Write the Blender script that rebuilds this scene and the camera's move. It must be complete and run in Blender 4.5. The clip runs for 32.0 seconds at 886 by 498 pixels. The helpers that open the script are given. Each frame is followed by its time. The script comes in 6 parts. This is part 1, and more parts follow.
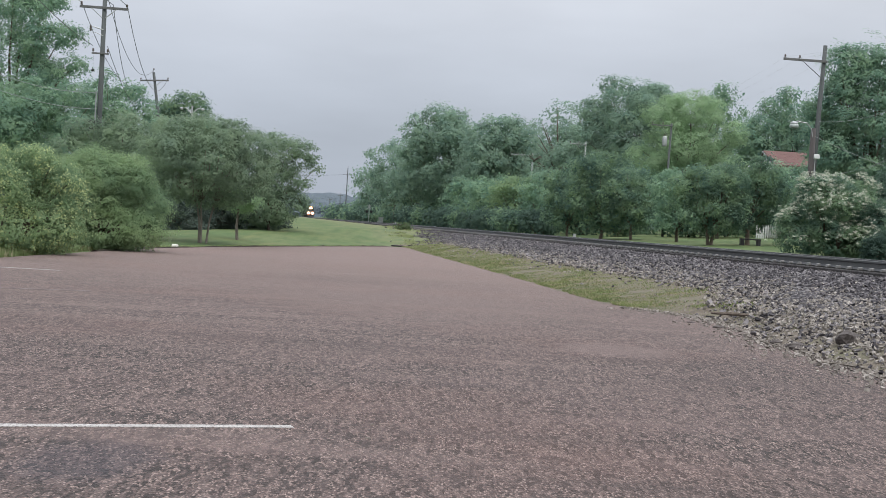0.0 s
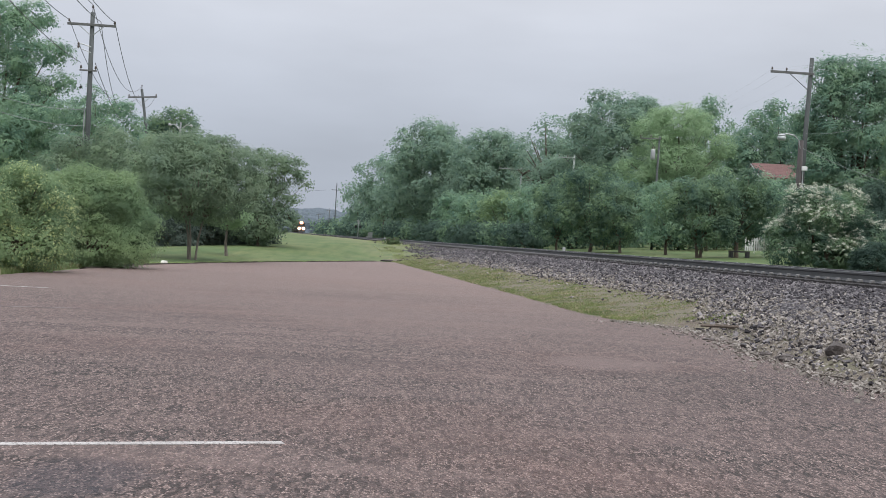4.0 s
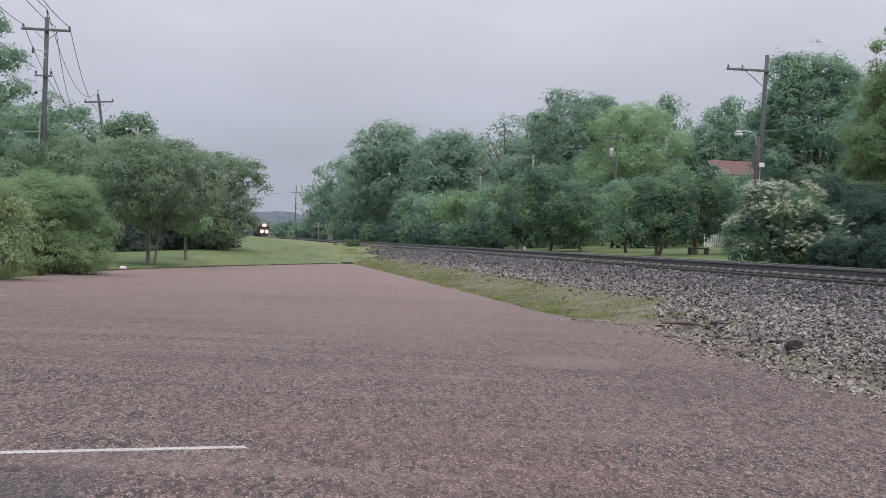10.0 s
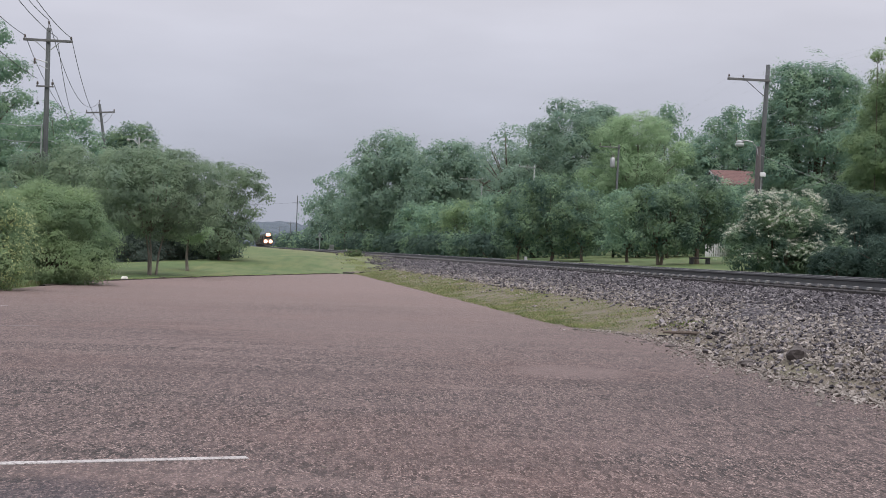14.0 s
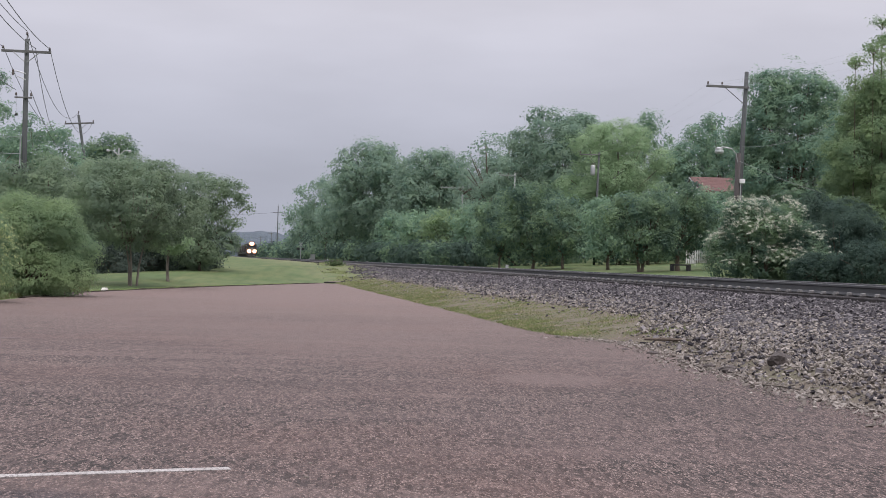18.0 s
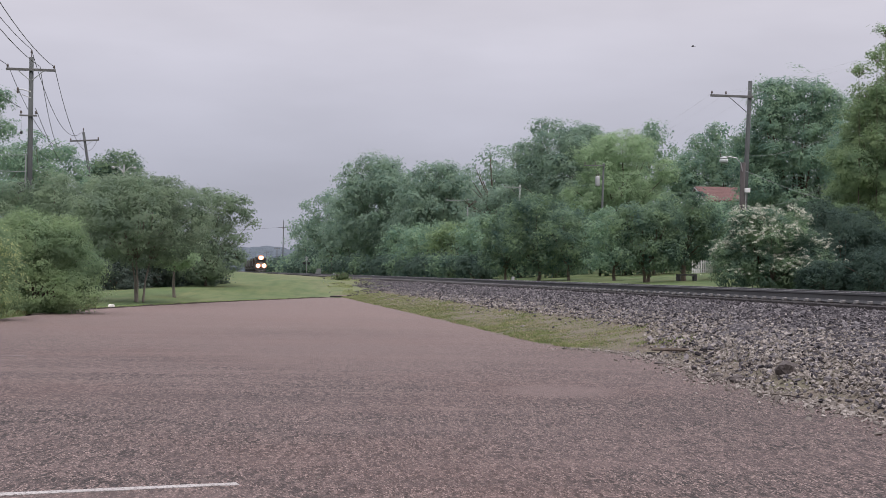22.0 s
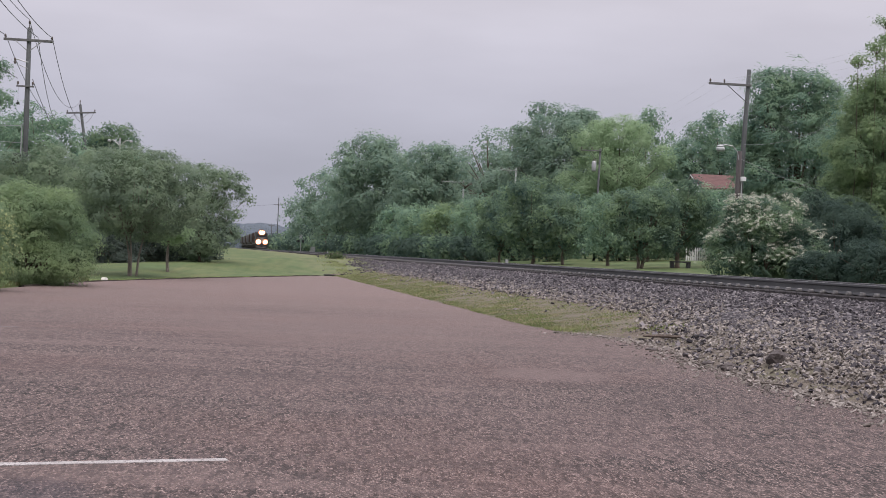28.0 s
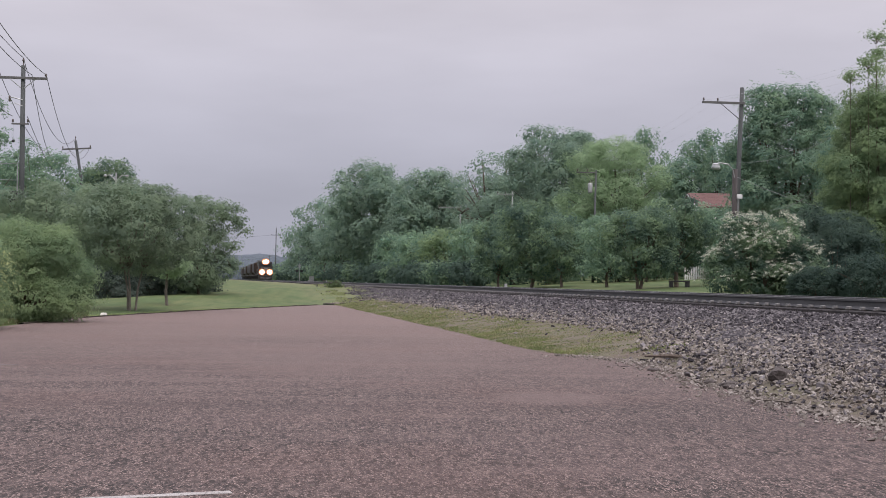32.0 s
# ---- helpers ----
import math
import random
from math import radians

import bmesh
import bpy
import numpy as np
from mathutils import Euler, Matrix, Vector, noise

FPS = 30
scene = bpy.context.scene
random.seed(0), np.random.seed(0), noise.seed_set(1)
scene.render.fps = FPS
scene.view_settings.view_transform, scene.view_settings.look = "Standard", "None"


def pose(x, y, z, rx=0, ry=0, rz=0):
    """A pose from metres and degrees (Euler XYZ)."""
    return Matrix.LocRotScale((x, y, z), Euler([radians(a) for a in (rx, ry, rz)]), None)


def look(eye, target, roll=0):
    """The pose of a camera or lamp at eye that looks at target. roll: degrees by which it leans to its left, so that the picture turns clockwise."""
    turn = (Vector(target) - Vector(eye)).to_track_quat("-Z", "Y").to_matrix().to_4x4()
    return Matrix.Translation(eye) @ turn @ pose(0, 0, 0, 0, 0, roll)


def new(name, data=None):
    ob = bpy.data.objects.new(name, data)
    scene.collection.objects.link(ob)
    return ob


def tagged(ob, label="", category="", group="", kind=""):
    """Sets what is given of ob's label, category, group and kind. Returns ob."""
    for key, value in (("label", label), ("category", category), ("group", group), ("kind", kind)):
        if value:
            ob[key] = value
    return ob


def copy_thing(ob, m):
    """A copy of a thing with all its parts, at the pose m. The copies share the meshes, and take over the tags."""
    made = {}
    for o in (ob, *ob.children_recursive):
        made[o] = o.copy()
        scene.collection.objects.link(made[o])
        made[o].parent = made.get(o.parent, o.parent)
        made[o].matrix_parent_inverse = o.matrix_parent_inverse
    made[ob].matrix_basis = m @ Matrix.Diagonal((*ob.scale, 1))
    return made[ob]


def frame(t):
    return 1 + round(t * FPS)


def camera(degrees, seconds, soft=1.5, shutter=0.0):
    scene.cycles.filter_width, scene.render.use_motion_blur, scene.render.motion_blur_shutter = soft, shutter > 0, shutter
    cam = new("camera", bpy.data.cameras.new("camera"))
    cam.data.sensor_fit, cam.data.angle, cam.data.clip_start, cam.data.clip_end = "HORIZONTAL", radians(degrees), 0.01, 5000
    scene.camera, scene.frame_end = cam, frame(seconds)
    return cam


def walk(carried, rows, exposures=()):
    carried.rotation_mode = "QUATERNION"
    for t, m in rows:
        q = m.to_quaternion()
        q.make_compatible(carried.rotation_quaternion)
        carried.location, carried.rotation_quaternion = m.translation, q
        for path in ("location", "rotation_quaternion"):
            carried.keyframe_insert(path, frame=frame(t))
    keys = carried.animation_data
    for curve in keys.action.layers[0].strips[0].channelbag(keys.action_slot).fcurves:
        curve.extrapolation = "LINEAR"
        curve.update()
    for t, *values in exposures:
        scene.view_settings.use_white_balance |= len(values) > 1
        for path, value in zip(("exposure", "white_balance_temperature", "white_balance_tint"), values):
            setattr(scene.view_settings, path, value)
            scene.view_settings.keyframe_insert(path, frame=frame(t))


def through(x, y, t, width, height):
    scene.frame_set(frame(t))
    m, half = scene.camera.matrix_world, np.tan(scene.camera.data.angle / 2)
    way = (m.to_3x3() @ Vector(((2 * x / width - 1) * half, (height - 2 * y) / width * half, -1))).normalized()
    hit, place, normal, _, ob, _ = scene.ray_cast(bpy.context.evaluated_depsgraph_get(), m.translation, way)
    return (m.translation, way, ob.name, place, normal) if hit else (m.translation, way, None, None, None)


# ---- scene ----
# A level-crossing car park beside a single railway track under an overcast sky; a train comes up the line.
EYE = 1.2
cam = camera(36.0, 32.0, soft=0.9)
# seconds, pitch (90 is level), lean, heading
ROWS = [
    (0.0, 88.963, -3.299, 0.060),
    (0.5, 88.997, -3.258, -0.024),
    (1.0, 88.800, -3.252, -0.228),
    (1.5, 88.910, -3.226, -0.245),
    (2.0, 88.925, -3.161, -0.301),
    (2.5, 89.032, -3.039, -0.463),
    (3.0, 89.111, -2.953, -0.466),
    (3.5, 89.377, -2.911, -0.375),
    (5.5, 89.866, -2.609, -0.634),
    (6.0, 90.004, -2.421, -0.740),
    (6.5, 90.197, -2.273, -1.011),
    (7.0, 89.888, -2.210, -1.283),
    (7.5, 89.803, -2.165, -1.392),
    (8.0, 89.828, -2.081, -1.510),
    (8.5, 89.821, -2.007, -1.711),
    (9.0, 89.831, -2.027, -1.854),
    (9.5, 89.764, -2.043, -1.992),
    (10.0, 89.707, -2.020, -2.045),
    (10.5, 89.562, -1.989, -2.124),
    (11.0, 89.821, -1.942, -2.101),
    (11.5, 89.931, -2.059, -1.999),
    (12.0, 89.991, -2.044, -2.004),
    (12.5, 90.055, -2.031, -1.995),
    (13.0, 90.088, -2.016, -1.954),
    (13.5, 90.066, -1.954, -1.873),
    (14.0, 90.124, -1.955, -1.990),
    (14.5, 90.091, -1.878, -2.162),
    (16.5, 90.381, -1.680, -2.385),
    (17.0, 90.462, -1.604, -2.471),
    (17.5, 90.582, -1.584, -2.689),
    (18.0, 90.512, -1.522, -2.779),
    (18.5, 90.485, -1.560, -2.857),
    (19.0, 90.574, -1.463, -2.846),
    (19.5, 90.938, -1.361, -2.884),
    (20.0, 90.842, -1.232, -2.986),
    (20.5, 90.730, -1.164, -2.968),
    (21.0, 90.909, -1.046, -2.696),
    (21.5, 91.007, -0.887, -2.553),
    (22.0, 91.043, -0.844, -2.530),
    (22.5, 90.969, -0.818, -2.581),
    (23.0, 90.849, -0.765, -2.604),
    (23.5, 90.839, -0.845, -2.636),
    (24.0, 90.618, -1.043, -2.693),
    (24.5, 90.756, -1.310, -2.760),
    (25.0, 90.544, -1.485, -2.840),
    (25.5, 90.378, -1.741, -3.003),
    (27.5, 90.350, -2.217, -2.847),
    (28.0, 90.263, -2.238, -2.782),
    (28.5, 90.129, -2.251, -2.743),
    (29.0, 90.241, -2.302, -2.616),
    (29.5, 90.314, -2.233, -2.635),
    (30.0, 90.433, -1.963, -2.612),
    (30.5, 91.023, -1.395, -2.610),
    (31.0, 91.743, -0.800, -3.022),
    (31.5, 91.707, -0.553, -3.147),
    (32.0, 91.349, -0.661, -2.830),
]
EXPOSURES = [(0.0, 0.24, 6450, 9), (6.0, 0.18, 6450, 11.5), (9.0, 0.13, 6480, 13.5), (13.0, 0.12, 6510, 15.5), (19.0, 0.09, 6580, 18), (25.0, 0.06, 6640, 20), (28.0, 0.06, 6660, 20.5), (29.2, 0.14, 6660, 20.5), (30.0, 0.14, 6660, 20.5), (31.0, 0.03, 6660, 20.5), (32.0, 0.01, 6660, 20.5)]
walk(cam, [(t, pose(0, 0, EYE, a, b, c)) for t, a, b, c in ROWS], EXPOSURES)

# ---------------------------------------------------------------- sky and light
def sky_world():
    world = bpy.data.worlds.new("overcast_sky")
    world.use_nodes = True
    scene.world = world
    nt = world.node_tree
    nt.nodes.clear()
    N, L = nt.nodes.new, nt.links.new
    out, bg = N("ShaderNodeOutputWorld"), N("ShaderNodeBackground")
    sky = N("ShaderNodeTexSky")
    sky.sky_type, sky.sun_disc = "NISHITA", False
    sky.sun_elevation, sky.sun_rotation = radians(58), radians(35)
    co, sep = N("ShaderNodeTexCoord"), N("ShaderNodeSeparateXYZ")
    L(co.outputs["Generated"], sep.inputs[0])
    up = N("ShaderNodeMath"); up.operation = "MAXIMUM"; up.inputs[1].default_value = 0.0
    L(sep.outputs["Z"], up.inputs[0])
    # brightness of a thin overcast: several times as bright overhead as at the horizon
    slope = N("ShaderNodeMath"); slope.operation = "MULTIPLY_ADD"; slope.inputs[1].default_value = 1.25; slope.inputs[2].default_value = 0.85
    L(up.outputs[0], slope.inputs[0])
    lum = N("ShaderNodeMath"); lum.operation = "MULTIPLY_ADD"; lum.inputs[2].default_value = 0.43
    L(up.outputs[0], lum.inputs[0]); L(slope.outputs[0], lum.inputs[1])
    scale = N("ShaderNodeMapping"); scale.inputs["Scale"].default_value = (1.6, 1.6, 6.0)
    L(co.outputs["Generated"], scale.inputs["Vector"])
    clouds = N("ShaderNodeTexNoise")
    clouds.inputs["Scale"].default_value, clouds.inputs["Detail"].default_value, clouds.inputs["Roughness"].default_value = 1.7, 5.0, 0.5
    L(scale.outputs[0], clouds.inputs["Vector"])
    cm = N("ShaderNodeMapRange")
    cm.inputs["From Min"].default_value, cm.inputs["From Max"].default_value = 0.3, 0.7
    cm.inputs["To Min"].default_value, cm.inputs["To Max"].default_value = 0.87, 1.12
    L(clouds.outputs["Fac"], cm.inputs["Value"])
    mul = N("ShaderNodeMath"); mul.operation = "MULTIPLY"
    L(lum.outputs[0], mul.inputs[0]); L(cm.outputs[0], mul.inputs[1])
    ramp = N("ShaderNodeValToRGB")
    ramp.color_ramp.elements[0].position, ramp.color_ramp.elements[0].color = 0.0, (0.83, 0.93, 1.12, 1)
    ramp.color_ramp.elements[1].position, ramp.color_ramp.elements[1].color = 0.22, (0.965, 0.985, 1.05, 1)
    L(up.outputs[0], ramp.inputs[0])
    tint = N("ShaderNodeMix"); tint.data_type, tint.blend_type = "RGBA", "MULTIPLY"
    tint.inputs["Factor"].default_value = 1.0
    L(ramp.outputs[0], tint.inputs["A"]); L(mul.outputs[0], tint.inputs["B"])
    dim = N("ShaderNodeVectorMath"); dim.operation = "SCALE"; dim.inputs["Scale"].default_value = 0.08
    L(sky.outputs[0], dim.inputs[0])
    mix = N("ShaderNodeMix"); mix.data_type = "RGBA"; mix.inputs["Factor"].default_value = 0.06
    L(tint.outputs["Result"], mix.inputs["A"]); L(dim.outputs[0], mix.inputs["B"])
    L(mix.outputs["Result"], bg.inputs["Color"])
    bg.inputs["Strength"].default_value = 1.0
    L(bg.outputs[0], out.inputs["Surface"])


sky_world()
sun_data = bpy.data.lights.new("sun", "SUN")
sun_data.energy, sun_data.angle, sun_data.color = 1.4, radians(25), (1.0, 0.96, 0.9)
sun = new("sun", sun_data)
sun.matrix_world = look((30, -40, 80), (0, 20, 0))


# ---------------------------------------------------------------- materials
def material(name, rough=0.7, metal=0.0, spec=0.3):
    m = bpy.data.materials.new(name)
    m.use_nodes = True
    b = m.node_tree.nodes["Principled BSDF"]
    b.inputs["Roughness"].default_value, b.inputs["Metallic"].default_value = rough, metal
    b.inputs["Specular IOR Level"].default_value = spec
    return m, m.node_tree, b


def noise_tex(nt, scale, detail=4.0, rough=0.55, coords="Object", stretch=(1, 1, 1)):
    co, mp, nz = nt.nodes.new("ShaderNodeTexCoord"), nt.nodes.new("ShaderNodeMapping"), nt.nodes.new("ShaderNodeTexNoise")
    mp.inputs["Scale"].default_value = stretch
    nt.links.new(co.outputs[coords], mp.inputs["Vector"])
    nt.links.new(mp.outputs[0], nz.inputs["Vector"])
    nz.inputs["Scale"].default_value, nz.inputs["Detail"].default_value, nz.inputs["Roughness"].default_value = scale, detail, rough
    return nz.outputs["Fac"]


def ramp_of(nt, fac, stops):
    r = nt.nodes.new("ShaderNodeValToRGB")
    while len(r.color_ramp.elements) < len(stops):
        r.color_ramp.elements.new(0.5)
    for e, (p, c) in zip(r.color_ramp.elements, stops):
        e.position, e.color = p, (*c, 1)
    nt.links.new(fac, r.inputs[0])
    return r.outputs[0]


def blend(nt, fac, a, b, kind="MIX"):
    m = nt.nodes.new("ShaderNodeMix")
    m.data_type, m.blend_type = "RGBA", kind
    for key, v in (("Factor", fac), ("A", a), ("B", b)):
        if isinstance(v, (int, float)):
            m.inputs[key].default_value = v
        elif isinstance(v, tuple):
            m.inputs[key].default_value = (*v, 1)
        else:
            nt.links.new(v, m.inputs[key])
    return m.outputs["Result"]


def range_of(nt, v, a, b, c=0.0, d=1.0):
    m = nt.nodes.new("ShaderNodeMapRange")
    for key, x in zip(("From Min", "From Max", "To Min", "To Max"), (a, b, c, d)):
        m.inputs[key].default_value = x
    nt.links.new(v, m.inputs["Value"])
    return m.outputs[0]


def bump(nt, b, height, strength=0.4, distance=0.02):
    n = nt.nodes.new("ShaderNodeBump")
    n.inputs["Strength"].default_value, n.inputs["Distance"].default_value = strength, distance
    nt.links.new(height, n.inputs["Height"])
    nt.links.new(n.outputs[0], b.inputs["Normal"])


def mottled(name, c1, c2, scale=4.0, rough=0.7, metal=0.0, relief=0.3, depth=0.01, fine=40.0, stretch=(1, 1, 1), spec=0.3):
    """A surface of two tones, large stains and fine grain."""
    m, nt, b = material(name, rough, metal, spec)
    big, small = noise_tex(nt, scale, stretch=stretch), noise_tex(nt, fine, 3, stretch=stretch)
    c = ramp_of(nt, big, [(0.3, c1), (0.7, c2)])
    c = blend(nt, range_of(nt, small, 0.3, 0.7, 0.0, 0.35), c, tuple(0.55 * x for x in c1))
    nt.links.new(c, b.inputs["Base Color"])
    bump(nt, b, small, relief, depth)
    return m


def foliage(name, dark, light, tip=None, through=0.55):
    """Leaves: each one of its own tone, with larger drifts of tone over the crown."""
    m, nt, b = material(name, 0.75, 0.0, 0.06)
    geo = nt.nodes.new("ShaderNodeNewGeometry")
    drift = noise_tex(nt, 0.9, 3)
    rnd = geo.outputs["Random Per Island"]
    a = blend(nt, range_of(nt, drift, 0.33, 0.67), dark, light)
    a = blend(nt, range_of(nt, noise_tex(nt, 3.2, 3, 0.6), 0.4, 0.68, 0.0, 0.35), a, dark)
    c = blend(nt, range_of(nt, rnd, 0, 1, 0.0, 0.16), a, light)
    if tip:
        # blossom or young tips come in patches
        many = nt.nodes.new("ShaderNodeMath")
        nt.links.new(noise_tex(nt, 2.2, 3, 0.6), many.inputs[0])
        nt.links.new(range_of(nt, rnd, 0, 1, 0.0, 0.32), many.inputs[1])
        c = blend(nt, range_of(nt, many.outputs[0], 0.75, 0.78), c, tip)
    nt.links.new(c, b.inputs["Base Color"])
    tr, mx = nt.nodes.new("ShaderNodeBsdfTranslucent"), nt.nodes.new("ShaderNodeMixShader")
    nt.links.new(c, tr.inputs["Color"])
    mx.inputs[0].default_value = through
    nt.links.new(b.outputs[0], mx.inputs[1])
    nt.links.new(tr.outputs[0], mx.inputs[2])
    nt.links.new(mx.outputs[0], nt.nodes["Material Output"].inputs["Surface"])
    return m


def glow(name, colour, strength, base=(0.9, 0.9, 0.88)):
    m, nt, b = material(name, 0.3)
    b.inputs["Base Color"].default_value = (*base, 1)
    b.inputs["Emission Color"].default_value, b.inputs["Emission Strength"].default_value = (*colour, 1), strength
    return m


def asphalt_material():
    m, nt, b = material("worn_asphalt", 0.76, 0, 0.3)
    co = nt.nodes.new("ShaderNodeTexCoord")

    def chips(scale, draw):
        """Stones of one size, drawn out a little the way the roller went."""
        v, mp, sep = nt.nodes.new("ShaderNodeTexVoronoi"), nt.nodes.new("ShaderNodeMapping"), nt.nodes.new("ShaderNodeSeparateColor")
        v.inputs["Scale"].default_value = scale
        mp.inputs["Scale"].default_value = (1.0, draw, 1.0)
        nt.links.new(co.outputs["Object"], mp.inputs["Vector"])
        nt.links.new(mp.outputs[0], v.inputs["Vector"])
        nt.links.new(v.outputs["Color"], sep.inputs[0])
        return v, sep

    vo, tone = chips(100.0, 0.42)
    vb, tone2 = chips(46.0, 0.34)
    vc, tone3 = chips(24.0, 0.24)
    c = ramp_of(nt, tone.outputs[0], [(0.0, (0.007, 0.006, 0.004)), (0.27, (0.016, 0.012, 0.011)), (0.4, (0.092, 0.064, 0.057)), (0.72, (0.148, 0.106, 0.095)), (1.0, (0.427, 0.327, 0.289))])
    c = blend(nt, range_of(nt, vo.outputs["Distance"], 0.35, 0.8, 0.0, 0.8), c, (0.023, 0.018, 0.017))
    c = blend(nt, range_of(nt, tone2.outputs[0], 0.4, 1.0, 0.0, 0.3), c, (0.195, 0.140, 0.125))
    c = blend(nt, range_of(nt, tone2.outputs[1], 0.78, 0.82, 0.0, 0.95), c, (0.014, 0.011, 0.010))
    # plucked-out hollows and thin bald spots, a few centimetres across
    c = blend(nt, range_of(nt, tone3.outputs[0], 0.84, 0.9, 0.0, 0.4), c, (0.025, 0.020, 0.019))
    c = blend(nt, range_of(nt, tone3.outputs[1], 0.7, 0.95, 0.0, 0.22), c, (0.237, 0.175, 0.158))
    lanes = noise_tex(nt, 0.3, 4, 0.6, stretch=(0.8, 1.0, 1))
    c = blend(nt, range_of(nt, lanes, 0.4, 0.62, 0.0, 0.25), c, (0.128, 0.088, 0.082))
    red = noise_tex(nt, 0.2, 3, 0.5)
    c = blend(nt, range_of(nt, red, 0.48, 0.72, 0.0, 0.42), c, (0.138, 0.075, 0.061))
    stain = noise_tex(nt, 0.55, 5, 0.6)
    c = blend(nt, range_of(nt, stain, 0.6, 0.8, 0.0, 0.25), c, (0.046, 0.036, 0.032))
    sweep = noise_tex(nt, 0.9, 4, 0.6, stretch=(0.16, 1.0, 1))
    c = blend(nt, range_of(nt, sweep, 0.52, 0.72, 0.0, 0.3), c, (0.164, 0.117, 0.108))
    streak = noise_tex(nt, 2.2, 3, 0.55, stretch=(0.09, 0.55, 1))
    c = blend(nt, range_of(nt, streak, 0.56, 0.68, 0.0, 0.35), c, (0.056, 0.042, 0.039))
    c = blend(nt, range_of(nt, streak, 0.44, 0.32, 0.0, 0.3), c, (0.175, 0.127, 0.116))
    # the asphalt turns paler towards the far end of the lot, unevenly
    far_pale, sep = nt.nodes.new("ShaderNodeMath"), nt.nodes.new("ShaderNodeSeparateXYZ")
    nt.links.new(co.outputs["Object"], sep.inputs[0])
    far_pale.operation, far_pale.inputs[1].default_value = "MULTIPLY_ADD", 26.0
    nt.links.new(noise_tex(nt, 0.16, 4, 0.6, stretch=(0.5, 1, 1)), far_pale.inputs[0])
    nt.links.new(sep.outputs["Y"], far_pale.inputs[2])
    c = blend(nt, range_of(nt, far_pale.outputs[0], 25.0, 50.0, 0.0, 0.72), c, (0.192, 0.141, 0.126))
    ragged = noise_tex(nt, 1.8, 4, 0.6)
    for (sx, sy), (kx, ky), tone_of, most in (((-1.6, 6.3), (2.6, 1.6), (0.037, 0.034, 0.045), 0.4), ((1.85, 14.0), (1.5, 1.1), (0.148, 0.110, 0.102), 0.6), ((-0.3, 20.0), (0.4, 0.25), (0.148, 0.110, 0.100), 0.4)):
        # an oil stain and two pale worn patches, each of its own ragged shape
        mp, ln = nt.nodes.new("ShaderNodeMapping"), nt.nodes.new("ShaderNodeVectorMath")
        ln.operation = "LENGTH"
        mp.vector_type = "TEXTURE"
        mp.inputs["Location"].default_value, mp.inputs["Scale"].default_value = (sx, sy, 0.012), (1 / kx, 1 / ky, 1)
        nt.links.new(co.outputs["Object"], mp.inputs["Vector"])
        nt.links.new(mp.outputs[0], ln.inputs[0])
        add = nt.nodes.new("ShaderNodeMath")
        nt.links.new(ln.outputs["Value"], add.inputs[0])
        nt.links.new(ragged, add.inputs[1])
        c = blend(nt, range_of(nt, add.outputs[0], 1.1, 1.55, most, 0.0), c, tone_of)
    nt.links.new(c, b.inputs["Base Color"])
    bump(nt, b, vo.outputs["Distance"], 1.0, 0.012)
    return m


def ground_material():
    m, nt, b = material("grassy_ground", 0.9, 0, 0.15)
    a = noise_tex(nt, 0.22, 4)
    f = noise_tex(nt, 9.0, 5, 0.65)
    c = ramp_of(nt, a, [(0.32, (0.068, 0.106, 0.045)), (0.5, (0.084, 0.122, 0.051)), (0.68, (0.115, 0.138, 0.066))])
    c = blend(nt, range_of(nt, f, 0.35, 0.75, 0.0, 0.3), c, (0.07, 0.105, 0.036))
    c = blend(nt, range_of(nt, noise_tex(nt, 1.1, 5, 0.65, stretch=(0.7, 0.11, 1)), 0.42, 0.66, 0.0, 0.6), c, (0.14, 0.148, 0.066))
    c = blend(nt, range_of(nt, noise_tex(nt, 2.6, 4, 0.6, stretch=(0.8, 0.1, 1)), 0.45, 0.68, 0.0, 0.6), c, (0.05, 0.085, 0.035))
    # drier, straw-coloured grass in a ragged strip along the line
    co, dot, off = nt.nodes.new("ShaderNodeTexCoord"), nt.nodes.new("ShaderNodeVectorMath"), nt.nodes.new("ShaderNodeMath")
    dot.operation, dot.inputs[1].default_value = "DOT_PRODUCT", (-0.9931, -0.1169, 0.0)
    nt.links.new(co.outputs["Object"], dot.inputs[0])
    off.operation = "MULTIPLY_ADD"
    nt.links.new(noise_tex(nt, 0.45, 4, 0.6), off.inputs[0])
    off.inputs[1].default_value = 9.0
    nt.links.new(dot.outputs["Value"], off.inputs[2])
    both = nt.nodes.new("ShaderNodeMath")
    both.operation = "MULTIPLY"
    nt.links.new(range_of(nt, off.outputs[0], -5.5, 0.5, 0.7, 0.0), both.inputs[0])
    nt.links.new(range_of(nt, dot.outputs["Value"], -13.8, -12.8), both.inputs[1])
    c = blend(nt, both.outputs[0], c, (0.185, 0.178, 0.105))
    nt.links.new(c, b.inputs["Base Color"])
    bump(nt, b, f, 0.2, 0.02)
    return m


